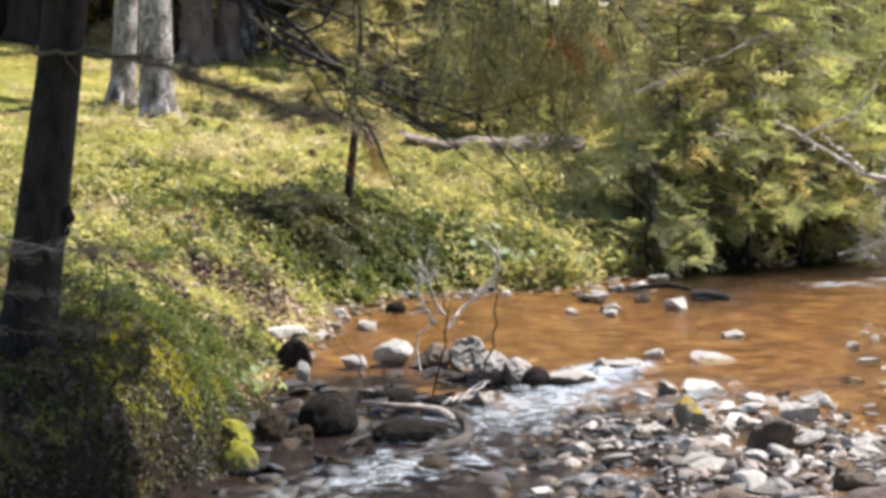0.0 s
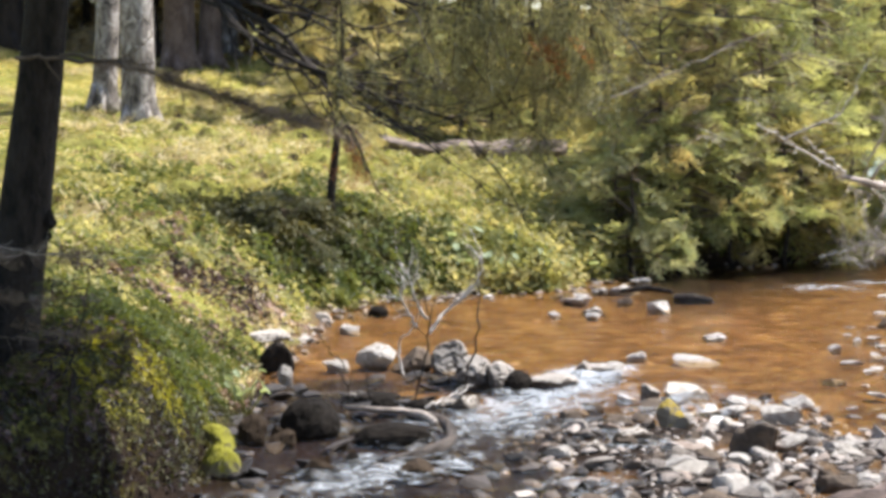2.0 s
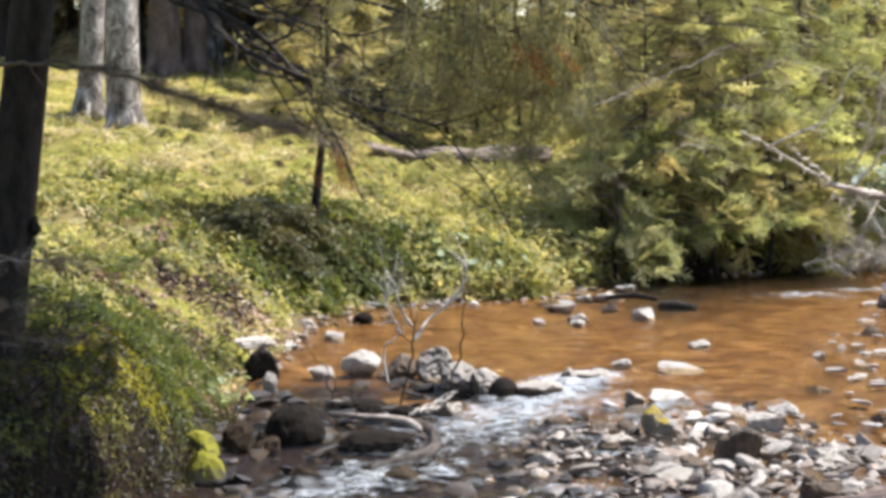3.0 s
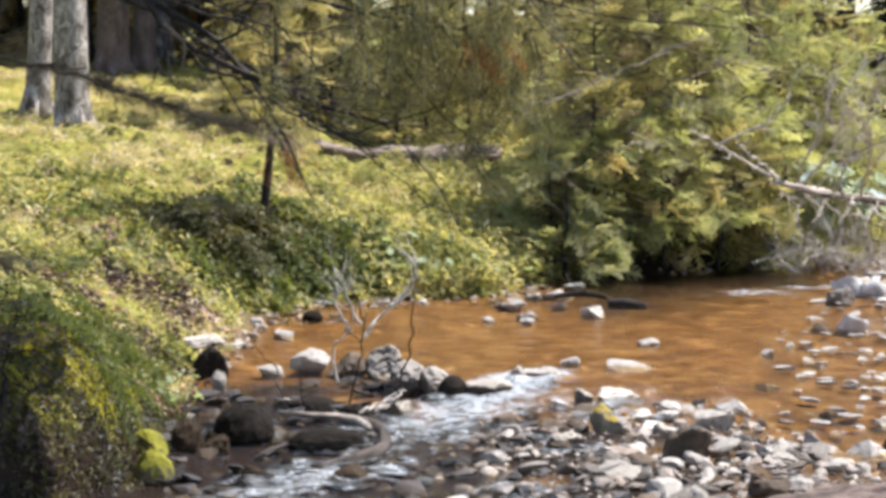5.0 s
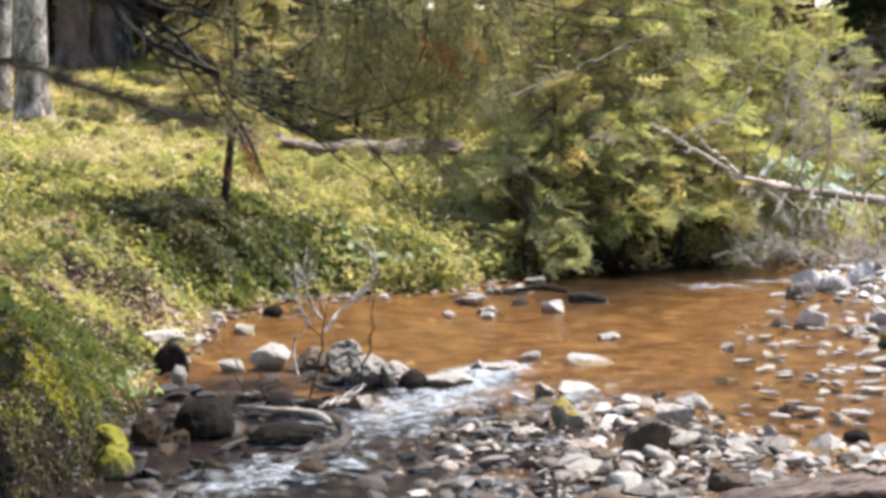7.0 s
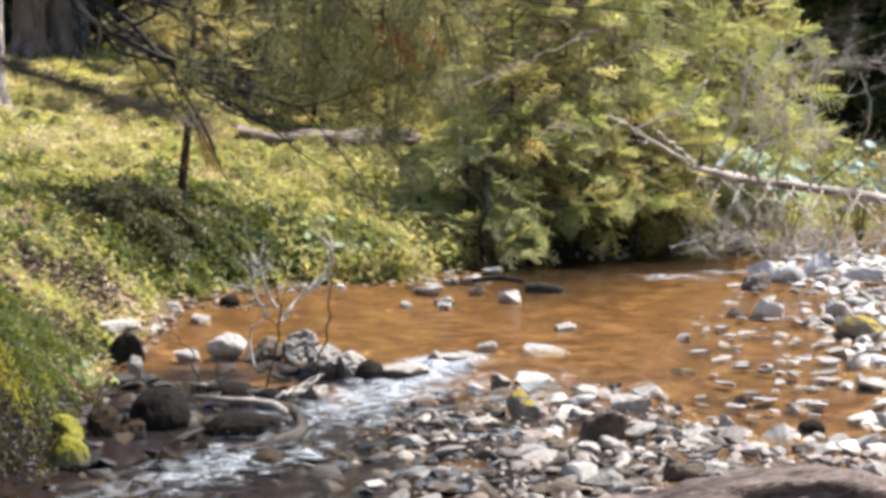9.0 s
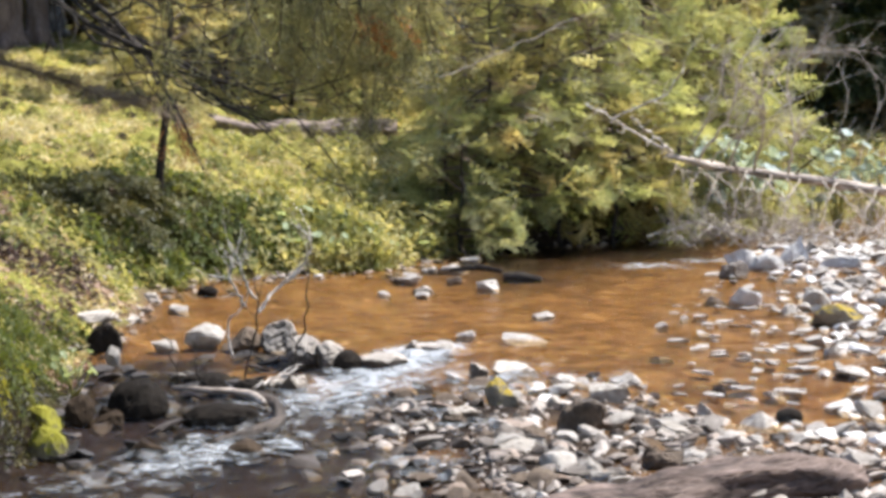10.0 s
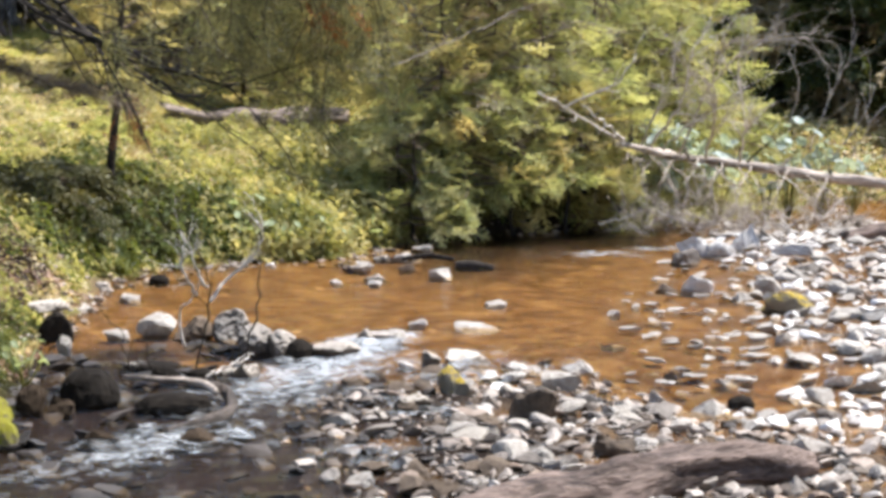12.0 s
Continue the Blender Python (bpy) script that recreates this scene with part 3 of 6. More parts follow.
def boughs_on(crown, wood, rng, line, reach, count, low, shapes, size, per, high=1.0, droop=0.06, width=0.018, fall=-0.15):
    """Boughs with sprays round a stem line, from the low to the high share of its height."""
    grid = np.linspace(0, 1, len(line))
    for k in range(count):
        u = low + (high - low) * (k + rng.uniform(0, 1)) / count
        turn = k * 2.399 + rng.normal(0, 0.4)
        L = reach * (1.02 - u) ** 0.7 * rng.uniform(0.7, 1.15)
        base = np.array([np.interp(u, grid, line[:, c]) for c in range(3)])
        way = np.array((math.cos(turn), math.sin(turn), 0.25 - 0.35 * (1 - u) + (rng.normal(0, 0.28) if fall > -0.12 else 0)))
        b = bend(rng, base, way, L, 6, 0.07, droop * (1 - u) + 0.02)
        wood.add(*tube(b, np.linspace(width, width * 0.25, 7) * (0.6 + L * 0.4), 4, cap=False))
        n = max(3, int(L / (per * size) * 2.2))
        d = b[-1] - b[0]
        d /= np.linalg.norm(d)
        for q in range(n):
            s = 0.2 + 0.8 * (q + rng.uniform(0, 1)) / n
            p = np.array([np.interp(s, np.linspace(0, 1, 7), b[:, c]) for c in range(3)])
            side = np.array((-d[1], d[0], 0)) * rng.choice((-1, 1)) * rng.uniform(0.1, 1.0)
            place(crown, shapes[rng.integers(len(shapes))], p, d + side + np.array((0, 0, rng.normal(fall, 0.16 if fall < -0.12 else 0.5))), size * rng.uniform(0.6, 1.25), rng.normal(0, 0.35 if fall < -0.12 else 1.0))
        place(crown, shapes[rng.integers(len(shapes))], b[-1], b[-1] - b[-2], size * rng.uniform(0.6, 1.0))


def spruce(label, x, y, height, reach, count, seed, trunk_r=0.07, low=0.05, mat=None, shapes=None, size=1.0, group="spruces on the far bank", per=0.30, lean=(0, 0), high=1.0, dead=0, fall=-0.15):
    rng = np.random.default_rng(seed)
    tree = thing("spruce_tree", label, "tree", group, at=(x, y, gz1(x, y) - 0.05))
    line = np.array([(lean[0] * u * height, lean[1] * u * height, u * height) for u in np.linspace(0, 1, 8)])
    line[1:-1, :2] += rng.normal(0, 0.02, (6, 2))
    part("trunk", mesh_from("trunk", *tube(line, trunk_r * np.linspace(1.15, 0.15, 8), 9), M_BARK, True), tree)
    crown, wood = Soup(), Soup()
    boughs_on(crown, wood, rng, line, reach, count, low, shapes or FRONDS, size, per, high, fall=fall)
    tagged(part("bough_wood", wood.mesh("bough_wood", M_BOUGH), tree), kind="stuff")
    tagged(part("crown", crown.mesh("crown", mat or M_NEEDLE), tree), kind="stuff")
    if dead:
        inner = Soup()
        for k in range(34):
            a, h = rng.uniform(0, 6.28), rng.uniform(0.15, 0.85) * height
            q = np.array((math.cos(a), math.sin(a), 0)) * reach * (1.02 - h / height) ** 0.7 * rng.uniform(0.45, 0.95)
            place(inner, WISPS[k % 4], q + (0, 0, h), (math.cos(a), math.sin(a), rng.normal(-0.1, 0.2)), rng.uniform(0.5, 0.9), rng.uniform(0, 3))
        tagged(part("withered_foliage", inner.mesh("withered_foliage", M_DULL), tree, "withered grey-brown inner twigs"), kind="stuff")
    for k in range(dead):
        a, h = rng.uniform(3.4, 6.0), rng.uniform(0.2, 0.6) * height
        s = Soup()
        twigs(s, rng, bend(rng, (0, 0, h), (math.cos(a), math.sin(a), rng.uniform(-0.1, 0.3)), reach * rng.uniform(0.9, 1.3), 7, 0.12, 0.0), 0.008, 2, 0.6, 6, 0.35, 4)
        tagged(part("dead_bough", s.mesh("dead_bough", M_LITTERWOOD if k % 2 else M_GREYTWIG, True), tree, "bare brown dead bough" if k % 2 else "bare grey-brown dead bough"), kind="stuff")
    return tree


# the thicket that hangs over the far side of the pool: x, y, height, reach, boughs
THICKET = [(1.9, 24.75, 1.25, 0.7, 30), (2.35, 25.1, 2.7, 1.0, 52), (2.9, 25.4, 3.0, 1.1, 54), (3.5, 25.9, 3.3, 1.15, 58), (4.1, 26.5, 3.1, 1.1, 54), (3.9, 25.9, 1.3, 0.8, 26),
           (4.75, 27.2, 3.4, 1.1, 54), (5.15, 27.2, 2.3, 1.1, 40), (5.6, 28.2, 2.7, 1.2, 40), (2.85, 26.6, 3.1, 1.1, 46), (3.4, 27.2, 4.1, 1.35, 48), (4.3, 28.0, 4.0, 1.3, 48), (3.0, 28.6, 3.6, 1.1, 38),
           (5.2, 28.7, 3.6, 1.1, 42), (2.4, 28.3, 2.9, 1.0, 34), (2.55, 24.75, 1.5, 1.0, 26), (3.1, 25.05, 1.6, 1.05, 28), (3.65, 25.3, 1.5, 1.0, 26), (2.0, 24.35, 1.3, 0.8, 22), (4.3, 26.1, 1.4, 0.9, 24)]
for i, (x, y, h, r, n) in enumerate(THICKET):
    spruce("bushy yellow-green young spruce hanging over the stream bank", x, y, h, r, int(n * 1.15), 300 + i, 0.024, 0.03 if x < 2.45 or x > 3.95 else (0.36 if h < 1.65 else (0.5 / h if y < 26 else 0.03)),
           (M_NEEDLE, M_NEEDLE3, M_NEEDLE2, M_NEEDLE)[i % 4], shapes=FINGERS + SPRAYS[:2], per=0.7 if y > 26.3 and x < 4.5 else 0.34, size=0.66, dead=9 if y < 26.5 and h > 2 else 0, fall=-0.1)
# a slender young spruce on the mossy slope
young_spruce = spruce("slender young spruce with bare dark lower stem on the moss", -0.85, 22.3, 3.2, 0.9, 34, 410, 0.04, 0.34, M_NEEDLE3, FINGERS, 0.62, per=0.5, lean=(0.06, 0), group="young spruces on the slope", fall=-0.1)

for i, (x, y, h, n) in enumerate(((-1.05, 30.4, 2.9, 44), (-0.35, 30.9, 2.8, 42), (0.45, 30.8, 2.9, 44), (1.3, 30.6, 3.2, 46), (-0.75, 33.0, 3.6, 40), (0.9, 33.5, 3.4, 34))):
    spruce("bushy olive-green young spruce at the top of the slope", x, y, h, 1.0, n, 430 + i, 0.03, 0.05, (M_NEEDLE3, M_HANGNEEDLE, M_NEEDLE)[i % 3], FINGERS, 0.95, per=0.95, group="young spruces on the slope", dead=2, fall=-0.1)
# bush coloured dark to help form the shadow on the hummock
spruce("low spruce bush on the mossy hummock, darkened for the shadow there", -1.25, 21.7, 0.4, 0.6, 20, 412, 0.03, 0.05, M_DARKMOSS, group="young spruces on the slope", per=0.3)

dry, r = Soup(), np.random.default_rng(66)
for k in range(26):
    place(dry, WISPS[k % 4], (0.25 + r.normal(0, 0.07), -0.3 + r.normal(0, 0.08), 0.86 + r.uniform(-0.22, 0.2)), (r.normal(0, 0.4), r.normal(0, 0.4), -1), r.uniform(0.3, 0.55), r.uniform(0, 3))
tagged(part("withered_foliage", dry.mesh("withered_foliage", M_RUST), young_spruce, "withered red-brown hanging twigs"), kind="stuff")

# dark woods behind
rng = np.random.default_rng(77)
for i in range(26):
    x = -18 + i * 1.6 + rng.uniform(-0.6, 0.6)
    y = rng.uniform(38, 43) if i % 2 else rng.uniform(44, 50)
    if -2.9 < x / y * 29 < -2.2 and y < 41:
        y += 6
    spruce("tall dark spruce in the shaded wood behind", x, y, rng.uniform(10, 14), 2.6, 26, 500 + i, 0.16, 0.05, M_FARNEEDLE, COARSE, 1.9, "spruces of the wood behind", 1.0)
for i, (x, y, h) in enumerate(((8.2, 33.5, 9), (10.0, 34.5, 10), (11.8, 35, 10), (7.0, 36, 11), (9.3, 37.5, 12), (-8.9, 33, 11), (-10.5, 30, 11), (0.1, 39.5, 10), (1.3, 40.5, 10), (-1.2, 40.5, 11))):
    spruce("tall dark spruce in the shaded wood behind", x, y, h, 2.2, 40, 560 + i, 0.14, 0.05, M_FARNEEDLE, COARSE, 1.7, "spruces of the wood behind", 0.8)


for i in range(13):
    x, y = -13 + i * 0.95, 41.5 + 1.2 * math.sin(i * 2.1)
    spruce("low dense dark spruce at the wood's edge", x, y, 4.2 + 0.8 * math.sin(i * 1.3), 1.7, 30, 600 + i, 0.07, 0.02, M_FARNEEDLE, COARSE, 1.3, "low spruces at the wood's edge", 0.75)
for i, (x, y, h) in enumerate(((8.4, 32.2, 2.6), (9.3, 32.8, 3.2), (10.2, 33.4, 3.4), (7.7, 33.4, 3.0))):
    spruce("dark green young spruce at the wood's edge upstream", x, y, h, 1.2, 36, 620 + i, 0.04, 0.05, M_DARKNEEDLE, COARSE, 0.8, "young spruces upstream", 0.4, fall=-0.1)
# unseen trees added on the camera's own bank and both sides, blocking sky light
for i, (x, y, h) in enumerate(((-9, 12, 13), (-8, 7, 13), (-7, 2, 14), (-11, 17, 12), (-9.5, 22, 12), (-5, -4, 14), (-1.5, -7, 15), (2.5, -6, 15), (6, -4, 14), (9, 0, 12), (11.5, 4, 11), (-3, -12, 16), (4.5, -12, 16), (14, 9, 10), (16, 14, 9), (17, 20, 9))):
    spruce("unseen tall dark spruce added to block sky light", x, y, h, 2.6, 24, 640 + i, 0.17, 0.05, M_DARKNEEDLE, COARSE, 1.9, "spruces of the wood round the stream", 0.9)


# ---- the old spruce over the mossy corner ----
oz = gz1(-2.45, 14.7) - 0.15
OLD = (-2.19 - (2.56 - oz) * 0.125, 14.7)
rng = np.random.default_rng(21)
old = thing("old_spruce", "dark leaning old spruce with dead grey twigs on the mossy bank", "tree", at=(*OLD, oz))
stem = np.array([(-0.16, 0, -0.75), (-0.07, 0, -0.4)] + [(0.125 * h, 0, h) for h in (0, 0.3, 0.75, 1.5, 2.1, 2.8)] + [(0.5, 0.05, 4.2), (0.62, 0.1, 6.0), (0.7, 0.1, 8.5)])
v, f = tube(stem, [0.25, 0.20, 0.175, 0.157, 0.145, 0.132, 0.127, 0.122, 0.11, 0.08, 0.03], 20)
v = v + np.array([Vector(p[:2]).to_3d().normalized() * noise.noise(Vector((p[0] * 9, p[1] * 9, p[2] * 3))) * 0.014 for p in v])
part("trunk", mesh_from("trunk", v, f, M_BARK, True), old)
knot = stone_mesh("knot", M_BARK, 71, 3, 5, 0.09)
for dx, dz, s in ((0.155, 1.31 - oz, 0.09), (0.15, 1.22 - oz, 0.06)):
    k = part("knot", knot, old)
    k.location = (0.0 + np.interp(dz, stem[:, 2], stem[:, 0]) + dx, -0.03, dz)
    k.scale = (s, s, s * 1.4)
top, wood = Soup(), Soup()
boughs_on(top, wood, rng, stem, 3.0, 100, 0.73, COARSE, 1.2, 0.5, 0.97, 0.0, 0.03)
# large boughs over the water, added above the view to shade the mossy corner
for k in range(14):
    h, way, length = 4.0 + 0.06 * k, (1, -0.1 + 0.075 * k, 0.0), 1.9 + 0.45 * ((k * 5) % 7) / 6
    b = bend(rng, (np.interp(h, stem[:, 2], stem[:, 0]), 0, h), way, length, 8, 0.05, 0.0)
    wood.add(*tube(b, np.linspace(0.035, 0.01, 9), 6, cap=False))
    for q in range(int(length * 17)):
        p = b[rng.integers(2, 9)] + rng.normal(0, 0.06, 3)
        d = b[-1] - b[0]
        d = d / np.linalg.norm(d)
        place(top, COARSE[rng.integers(4)], p, d * 0.5 + np.array((-d[1], d[0], 0)) * rng.uniform(-1, 1) + np.array((0, 0, 0.05)), rng.uniform(0.8, 1.3), rng.normal(0, 0.3))
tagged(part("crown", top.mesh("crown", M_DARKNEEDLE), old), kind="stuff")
tagged(part("bough_wood", wood.mesh("bough_wood", M_TWIG), old), kind="stuff")


def limb(points, radius, depth, density, name="limb", mat=None, parent=None, spread=0.55, ratio=0.32, sag=0.01, seed=1, origin=(0, 0, 0)):
    """A bare limb through the given places with twigs."""
    r = np.random.default_rng(seed)
    pts = np.array(points, dtype=float)
    t = np.linspace(0, 1, len(pts))
    fine = np.stack([np.interp(np.linspace(0, 1, 14), t, pts[:, c]) for c in range(3)], 1)
    fine[1:-1] += r.normal(0, 0.012, (12, 3))
    fine -= np.array(origin)
    main, s = Soup(), Soup()
    main.add(*tube(fine, radius * np.linspace(1, 0.35, 14), 7))
    ob = part(name, main.mesh(name, mat or M_TWIG, True), parent)
    if depth:
        twigs(s, r, fine, radius, depth, spread, density, ratio, 6, sag)
        s.v, s.f = s.v[1:], [f - 84 for f in s.f[1:]]
        tagged(part("twig", s.mesh("twig", mat or M_TWIG, True), ob), kind="stuff")
    return ob


o_at = (*OLD, oz)
limb([(-2.1, 14.6, 3.3), (-1.6, 13.8, 3.1), (-1.19, 13.2, 2.71), (-0.91, 13.0, 2.36), (-0.52, 12.8, 2.2), (-0.23, 12.6, 2.07), (0.13, 12.5, 1.95)], 0.024, 2, 6, parent=old, seed=31, origin=o_at)
limb([(-2.1, 14.6, 3.1), (-1.5, 13.8, 2.85), (-1.01, 13.2, 2.53), (-0.76, 13.0, 2.4), (-0.53, 12.9, 2.17), (-0.24, 12.7, 1.96), (-0.01, 12.6, 1.85)], 0.022, 2, 6, parent=old, seed=32, origin=o_at)
limb([(-2.1, 14.6, 2.9), (-1.5, 13.8, 2.7), (-1.03, 13.1, 2.5), (-0.82, 13.0, 2.24), (-0.53, 12.9, 2.18), (-0.01, 12.7, 2.11)], 0.015, 2, 6, parent=old, seed=33, origin=o_at)
limb([(-2.1, 14.6, 3.4), (-1.2, 13.6, 3.0), (-0.6, 13.0, 2.66), (0.0, 12.6, 2.5), (0.5, 12.4, 2.42)], 0.016, 2, 8, parent=old, seed=34, origin=o_at)
limb([(-2.1, 14.6, 3.6), (-1.0, 13.6, 3.2), (-0.2, 12.9, 2.9), (0.4, 12.5, 2.72), (0.95, 12.3, 2.6)], 0.02, 2, 10, parent=old, seed=35, origin=o_at)
limb([(-1.55, 14.4, 2.94), (-1.09, 13.8, 2.67), (-0.84, 13.3, 2.36), (-0.57, 13.1, 2.20), (-0.36, 13.0, 2.07), (-0.07, 12.9, 2.01), (0.22, 12.8, 2.03)], 0.013, 2, 9, parent=old, seed=231, ratio=0.26, origin=o_at)
limb([(-1.28, 14.2, 2.74), (-0.95, 13.6, 2.45), (-0.72, 13.3, 2.27), (-0.42, 13.1, 2.18), (-0.12, 13.0, 2.15), (0.16, 12.8, 2.18)], 0.011, 2, 9, parent=old, seed=232, ratio=0.26, origin=o_at)
limb([(-0.66, 13.2, 2.21), (-0.48, 13.1, 2.09), (-0.36, 13.0, 1.98), (-0.12, 12.9, 1.89), (0.17, 12.8, 1.81)], 0.009, 2, 8, parent=old, seed=233, ratio=0.26, origin=o_at)
limb([(-0.66, 13.2, 2.21), (-0.54, 13.1, 2.04), (-0.42, 13.0, 1.86), (-0.34, 12.9, 1.66)], 0.006, 2, 6, parent=old, seed=234, ratio=0.26, origin=o_at)
limb([(-1.13, 14.0, 2.80), (-0.80, 13.6, 2.60), (-0.54, 13.3, 2.45), (-0.24, 13.1, 2.42), (0.05, 12.9, 2.44)], 0.011, 2, 10, parent=old, seed=235, ratio=0.26, origin=o_at)
limb([(-0.42, 13.1, 2.12), (-0.24, 13.0, 2.10), (-0.01, 12.9, 2.02), (0.34, 12.8, 1.96)], 0.007, 2, 8, parent=old, seed=236, ratio=0.26, origin=o_at)
FUZZY = np.array([(-2.10, 14.6, 2.27), (-1.75, 14.4, 2.22), (-1.44, 14.2, 2.13), (-1.05, 14.0, 2.01), (-0.69, 13.8, 1.91), (-0.25, 13.6, 1.77), (0.17, 13.4, 1.73)])
limb(FUZZY[:5], 0.011, 2, 14, "dead_branch", M_BOUGH, parent=old, seed=240, ratio=0.16, origin=o_at)
fuzz, fr = Soup(), np.random.default_rng(241)
for k in range(150):
    u = fr.uniform(0.3, 4.2) if k < 60 else fr.uniform(1.6, 4.6)
    q = np.array([np.interp(u, np.arange(7), FUZZY[:, c]) for c in range(3)]) - np.array(o_at)
    place(fuzz, WISPS[k % 4], q, (fr.normal(0.8, 0.4), fr.normal(0, 0.4), fr.normal(-0.2, 0.15)), fr.uniform(0.2, 0.4), fr.uniform(0, 3))
limb([(-2.60, 14.0, 1.24), (-2.38, 14.0, 1.20), (-2.12, 14.0, 1.15), (-1.84, 14.0, 1.13), (-1.56, 14.0, 1.14)], 0.006, 1, 9, "dead_branch", M_GREYTWIG, old, seed=337, ratio=0.22, origin=o_at)
limb([(-2.60, 14.0, 1.17), (-2.35, 14.0, 1.15), (-2.09, 14.0, 1.19)], 0.005, 1, 9, "dead_branch", M_GREYTWIG, old, seed=338, ratio=0.22, origin=o_at)
limb([(-2.57, 14.0, 0.93), (-2.29, 14.0, 0.89), (-2.00, 14.0, 0.91), (-1.75, 14.0, 0.96)], 0.005, 1, 9, "dead_branch", M_BOUGH, old, seed=339, ratio=0.22, origin=o_at)
limb([(-2.57, 14.0, 0.74), (-2.29, 14.0, 0.69), (-2.04, 14.0, 0.66)], 0.005, 1, 9, "dead_branch", M_BOUGH, old, seed=340, ratio=0.22, origin=o_at)
limb([(-2.55, 14.0, 0.48), (-2.29, 14.0, 0.53), (-2.07, 14.0, 0.50)], 0.004, 1, 9, "dead_branch", M_BOUGH, old, seed=341, ratio=0.22, origin=o_at)
for k in range(60):
    q = np.array((fr.uniform(-2.55, -1.75), 14.0 + fr.normal(0, 0.05), fr.choice((1.18, 1.14, 0.92, 0.72)) + fr.normal(0, 0.015))) - np.array(o_at)
    place(fuzz, WISPS[k % 4], q, (fr.normal(0.6, 0.5), fr.normal(-0.3, 0.4), fr.normal(-0.05, 0.1)), fr.uniform(0.2, 0.4), fr.uniform(0, 3))
tagged(part("withered_sprays", fuzz.mesh("withered_sprays", M_DULL), old, "grey-brown withered needle sprays"), kind="stuff")
limb([(-2.35, 14.5, 2.25), (-1.95, 14.5, 2.24), (-1.55, 14.45, 2.22)], 0.014, 1, 7, "dead_branch", M_BOUGH, old, seed=38, ratio=0.22, origin=o_at)

# its drooping live twigs
hang, hangwood, rust = Soup(), Soup(), Soup()
for k in range(125):
    x = 0.55 + rng.normal(0, 0.28) if k < 95 else rng.uniform(-0.5, 0.9)
    if not -0.55 < x < 0.96:
        continue
    y = rng.uniform(12.2, 12.75)
    z1 = rng.uniform(2.3, 2.8)
    drop = rng.uniform(0.2, 0.54) * (0.6 + 0.5 * min(1, max(0, 1 - abs(x - 0.5) / 0.6)))
    ln = bend(rng, (x, y, z1), (rng.normal(0.1, 0.25), rng.normal(0, 0.2), -1), drop, 5, 0.12, 0.1) - np.array(o_at)
    hangwood.add(*tube(ln, np.linspace(0.0035, 0.0015, 6), 3, cap=False))
    for q in range(int(drop / 0.085)):
        p = ln[rng.integers(0, 6)] + rng.normal(0, 0.015, 3)
        dead = math.hypot(x - 0.56, (p[2] + oz - 2.37) * 1.2) < 0.085 and rng.uniform() < 0.9
        place(rust if dead else hang, WISPS[rng.integers(4)], p, (rng.normal(0.1, 0.35), rng.normal(0, 0.35), -rng.uniform(0.6, 1.3)), rng.uniform(0.3, 0.62), rng.uniform(0, 3))
tagged(part("drooping_foliage", hang.mesh("drooping_foliage", M_HANGNEEDLE), old, "dull green drooping needle twigs"), kind="stuff")
tagged(part("drooping_wood", hangwood.mesh("drooping_wood", M_TWIG), old), kind="stuff")
tagged(part("withered_foliage", rust.mesh("withered_foliage", M_RUST), old, "withered orange-brown needles"), kind="stuff")
for k in range(6):
    a = k * 1.05 + 0.3
    d = np.array((math.cos(a), math.sin(a), 0))
    foot = np.array((-0.14, 0, -0.6))
    root = [foot + d * 0.12 + (0, 0, 0.25), foot + d * 0.2 + (0, 0, 0.08), foot + d * 0.33 + (0, 0, -0.06), foot + d * 0.5 + (0, 0, -0.2)]
    part("root", mesh_from("root", *tube(root, [0.05, 0.06, 0.045, 0.02], 8), M_BARK, True), old)
# the tree stands at the brink, 12.7 m off
NEARER = 12.7 / 14.7
old.location = (OLD[0] * NEARER, OLD[1] * NEARER, EYE + (oz - EYE) * NEARER)
old.scale = (NEARER, NEARER, NEARER)


# ---- birches and far trunks ----
def trunk_tree(name, label, category, group, x, y, pts, radii, mat, seed=0):
    t = thing(name, label, category, group, at=(x, y, gz1(x, y) - 0.12))
    v, f = tube(pts, radii, 22)
    v = v + np.array([Vector((p[0], p[1], 0)).normalized() * noise.noise(Vector((p[0] * 6 + seed, p[1] * 6, p[2] * 2))) * 0.03 for p in v])
    part("trunk", mesh_from("trunk", v, f, mat, True), t)
    rr = np.random.default_rng(seed + 40)
    for k in range(5):
        a = k * 1.257 + rr.uniform(-0.3, 0.3)
        r0 = radii[0]
        d = np.array((math.cos(a), math.sin(a), 0))
        root = [d * r0 * 0.5 + (0, 0, 0.4), d * r0 * 0.75 + (0, 0, 0.22), d * r0 * 1.05 + (0, 0, 0.1), d * r0 * 1.5 + (0, 0, -0.02)]
        part("root", mesh_from("root", *tube(root, [r0 * 0.22, r0 * 0.24, r0 * 0.18, r0 * 0.1], 8), mat, True), t)
    return t


def trunk_line(lean, h=9.0):
    return [(0, 0, 0), (lean * 0.05, 0, 0.2), (lean * 0.16, 0, 0.5), (lean * 0.32, 0, 1.0), (lean * 0.6, 0, 2.0), (lean, 0, 4.0), (lean * 1.6, 0, h)]


def root_flare(r):
    return [r * 1.35, r * 1.12, r * 1.0, r * 0.92, r * 0.88, r * 0.8, r * 0.55]


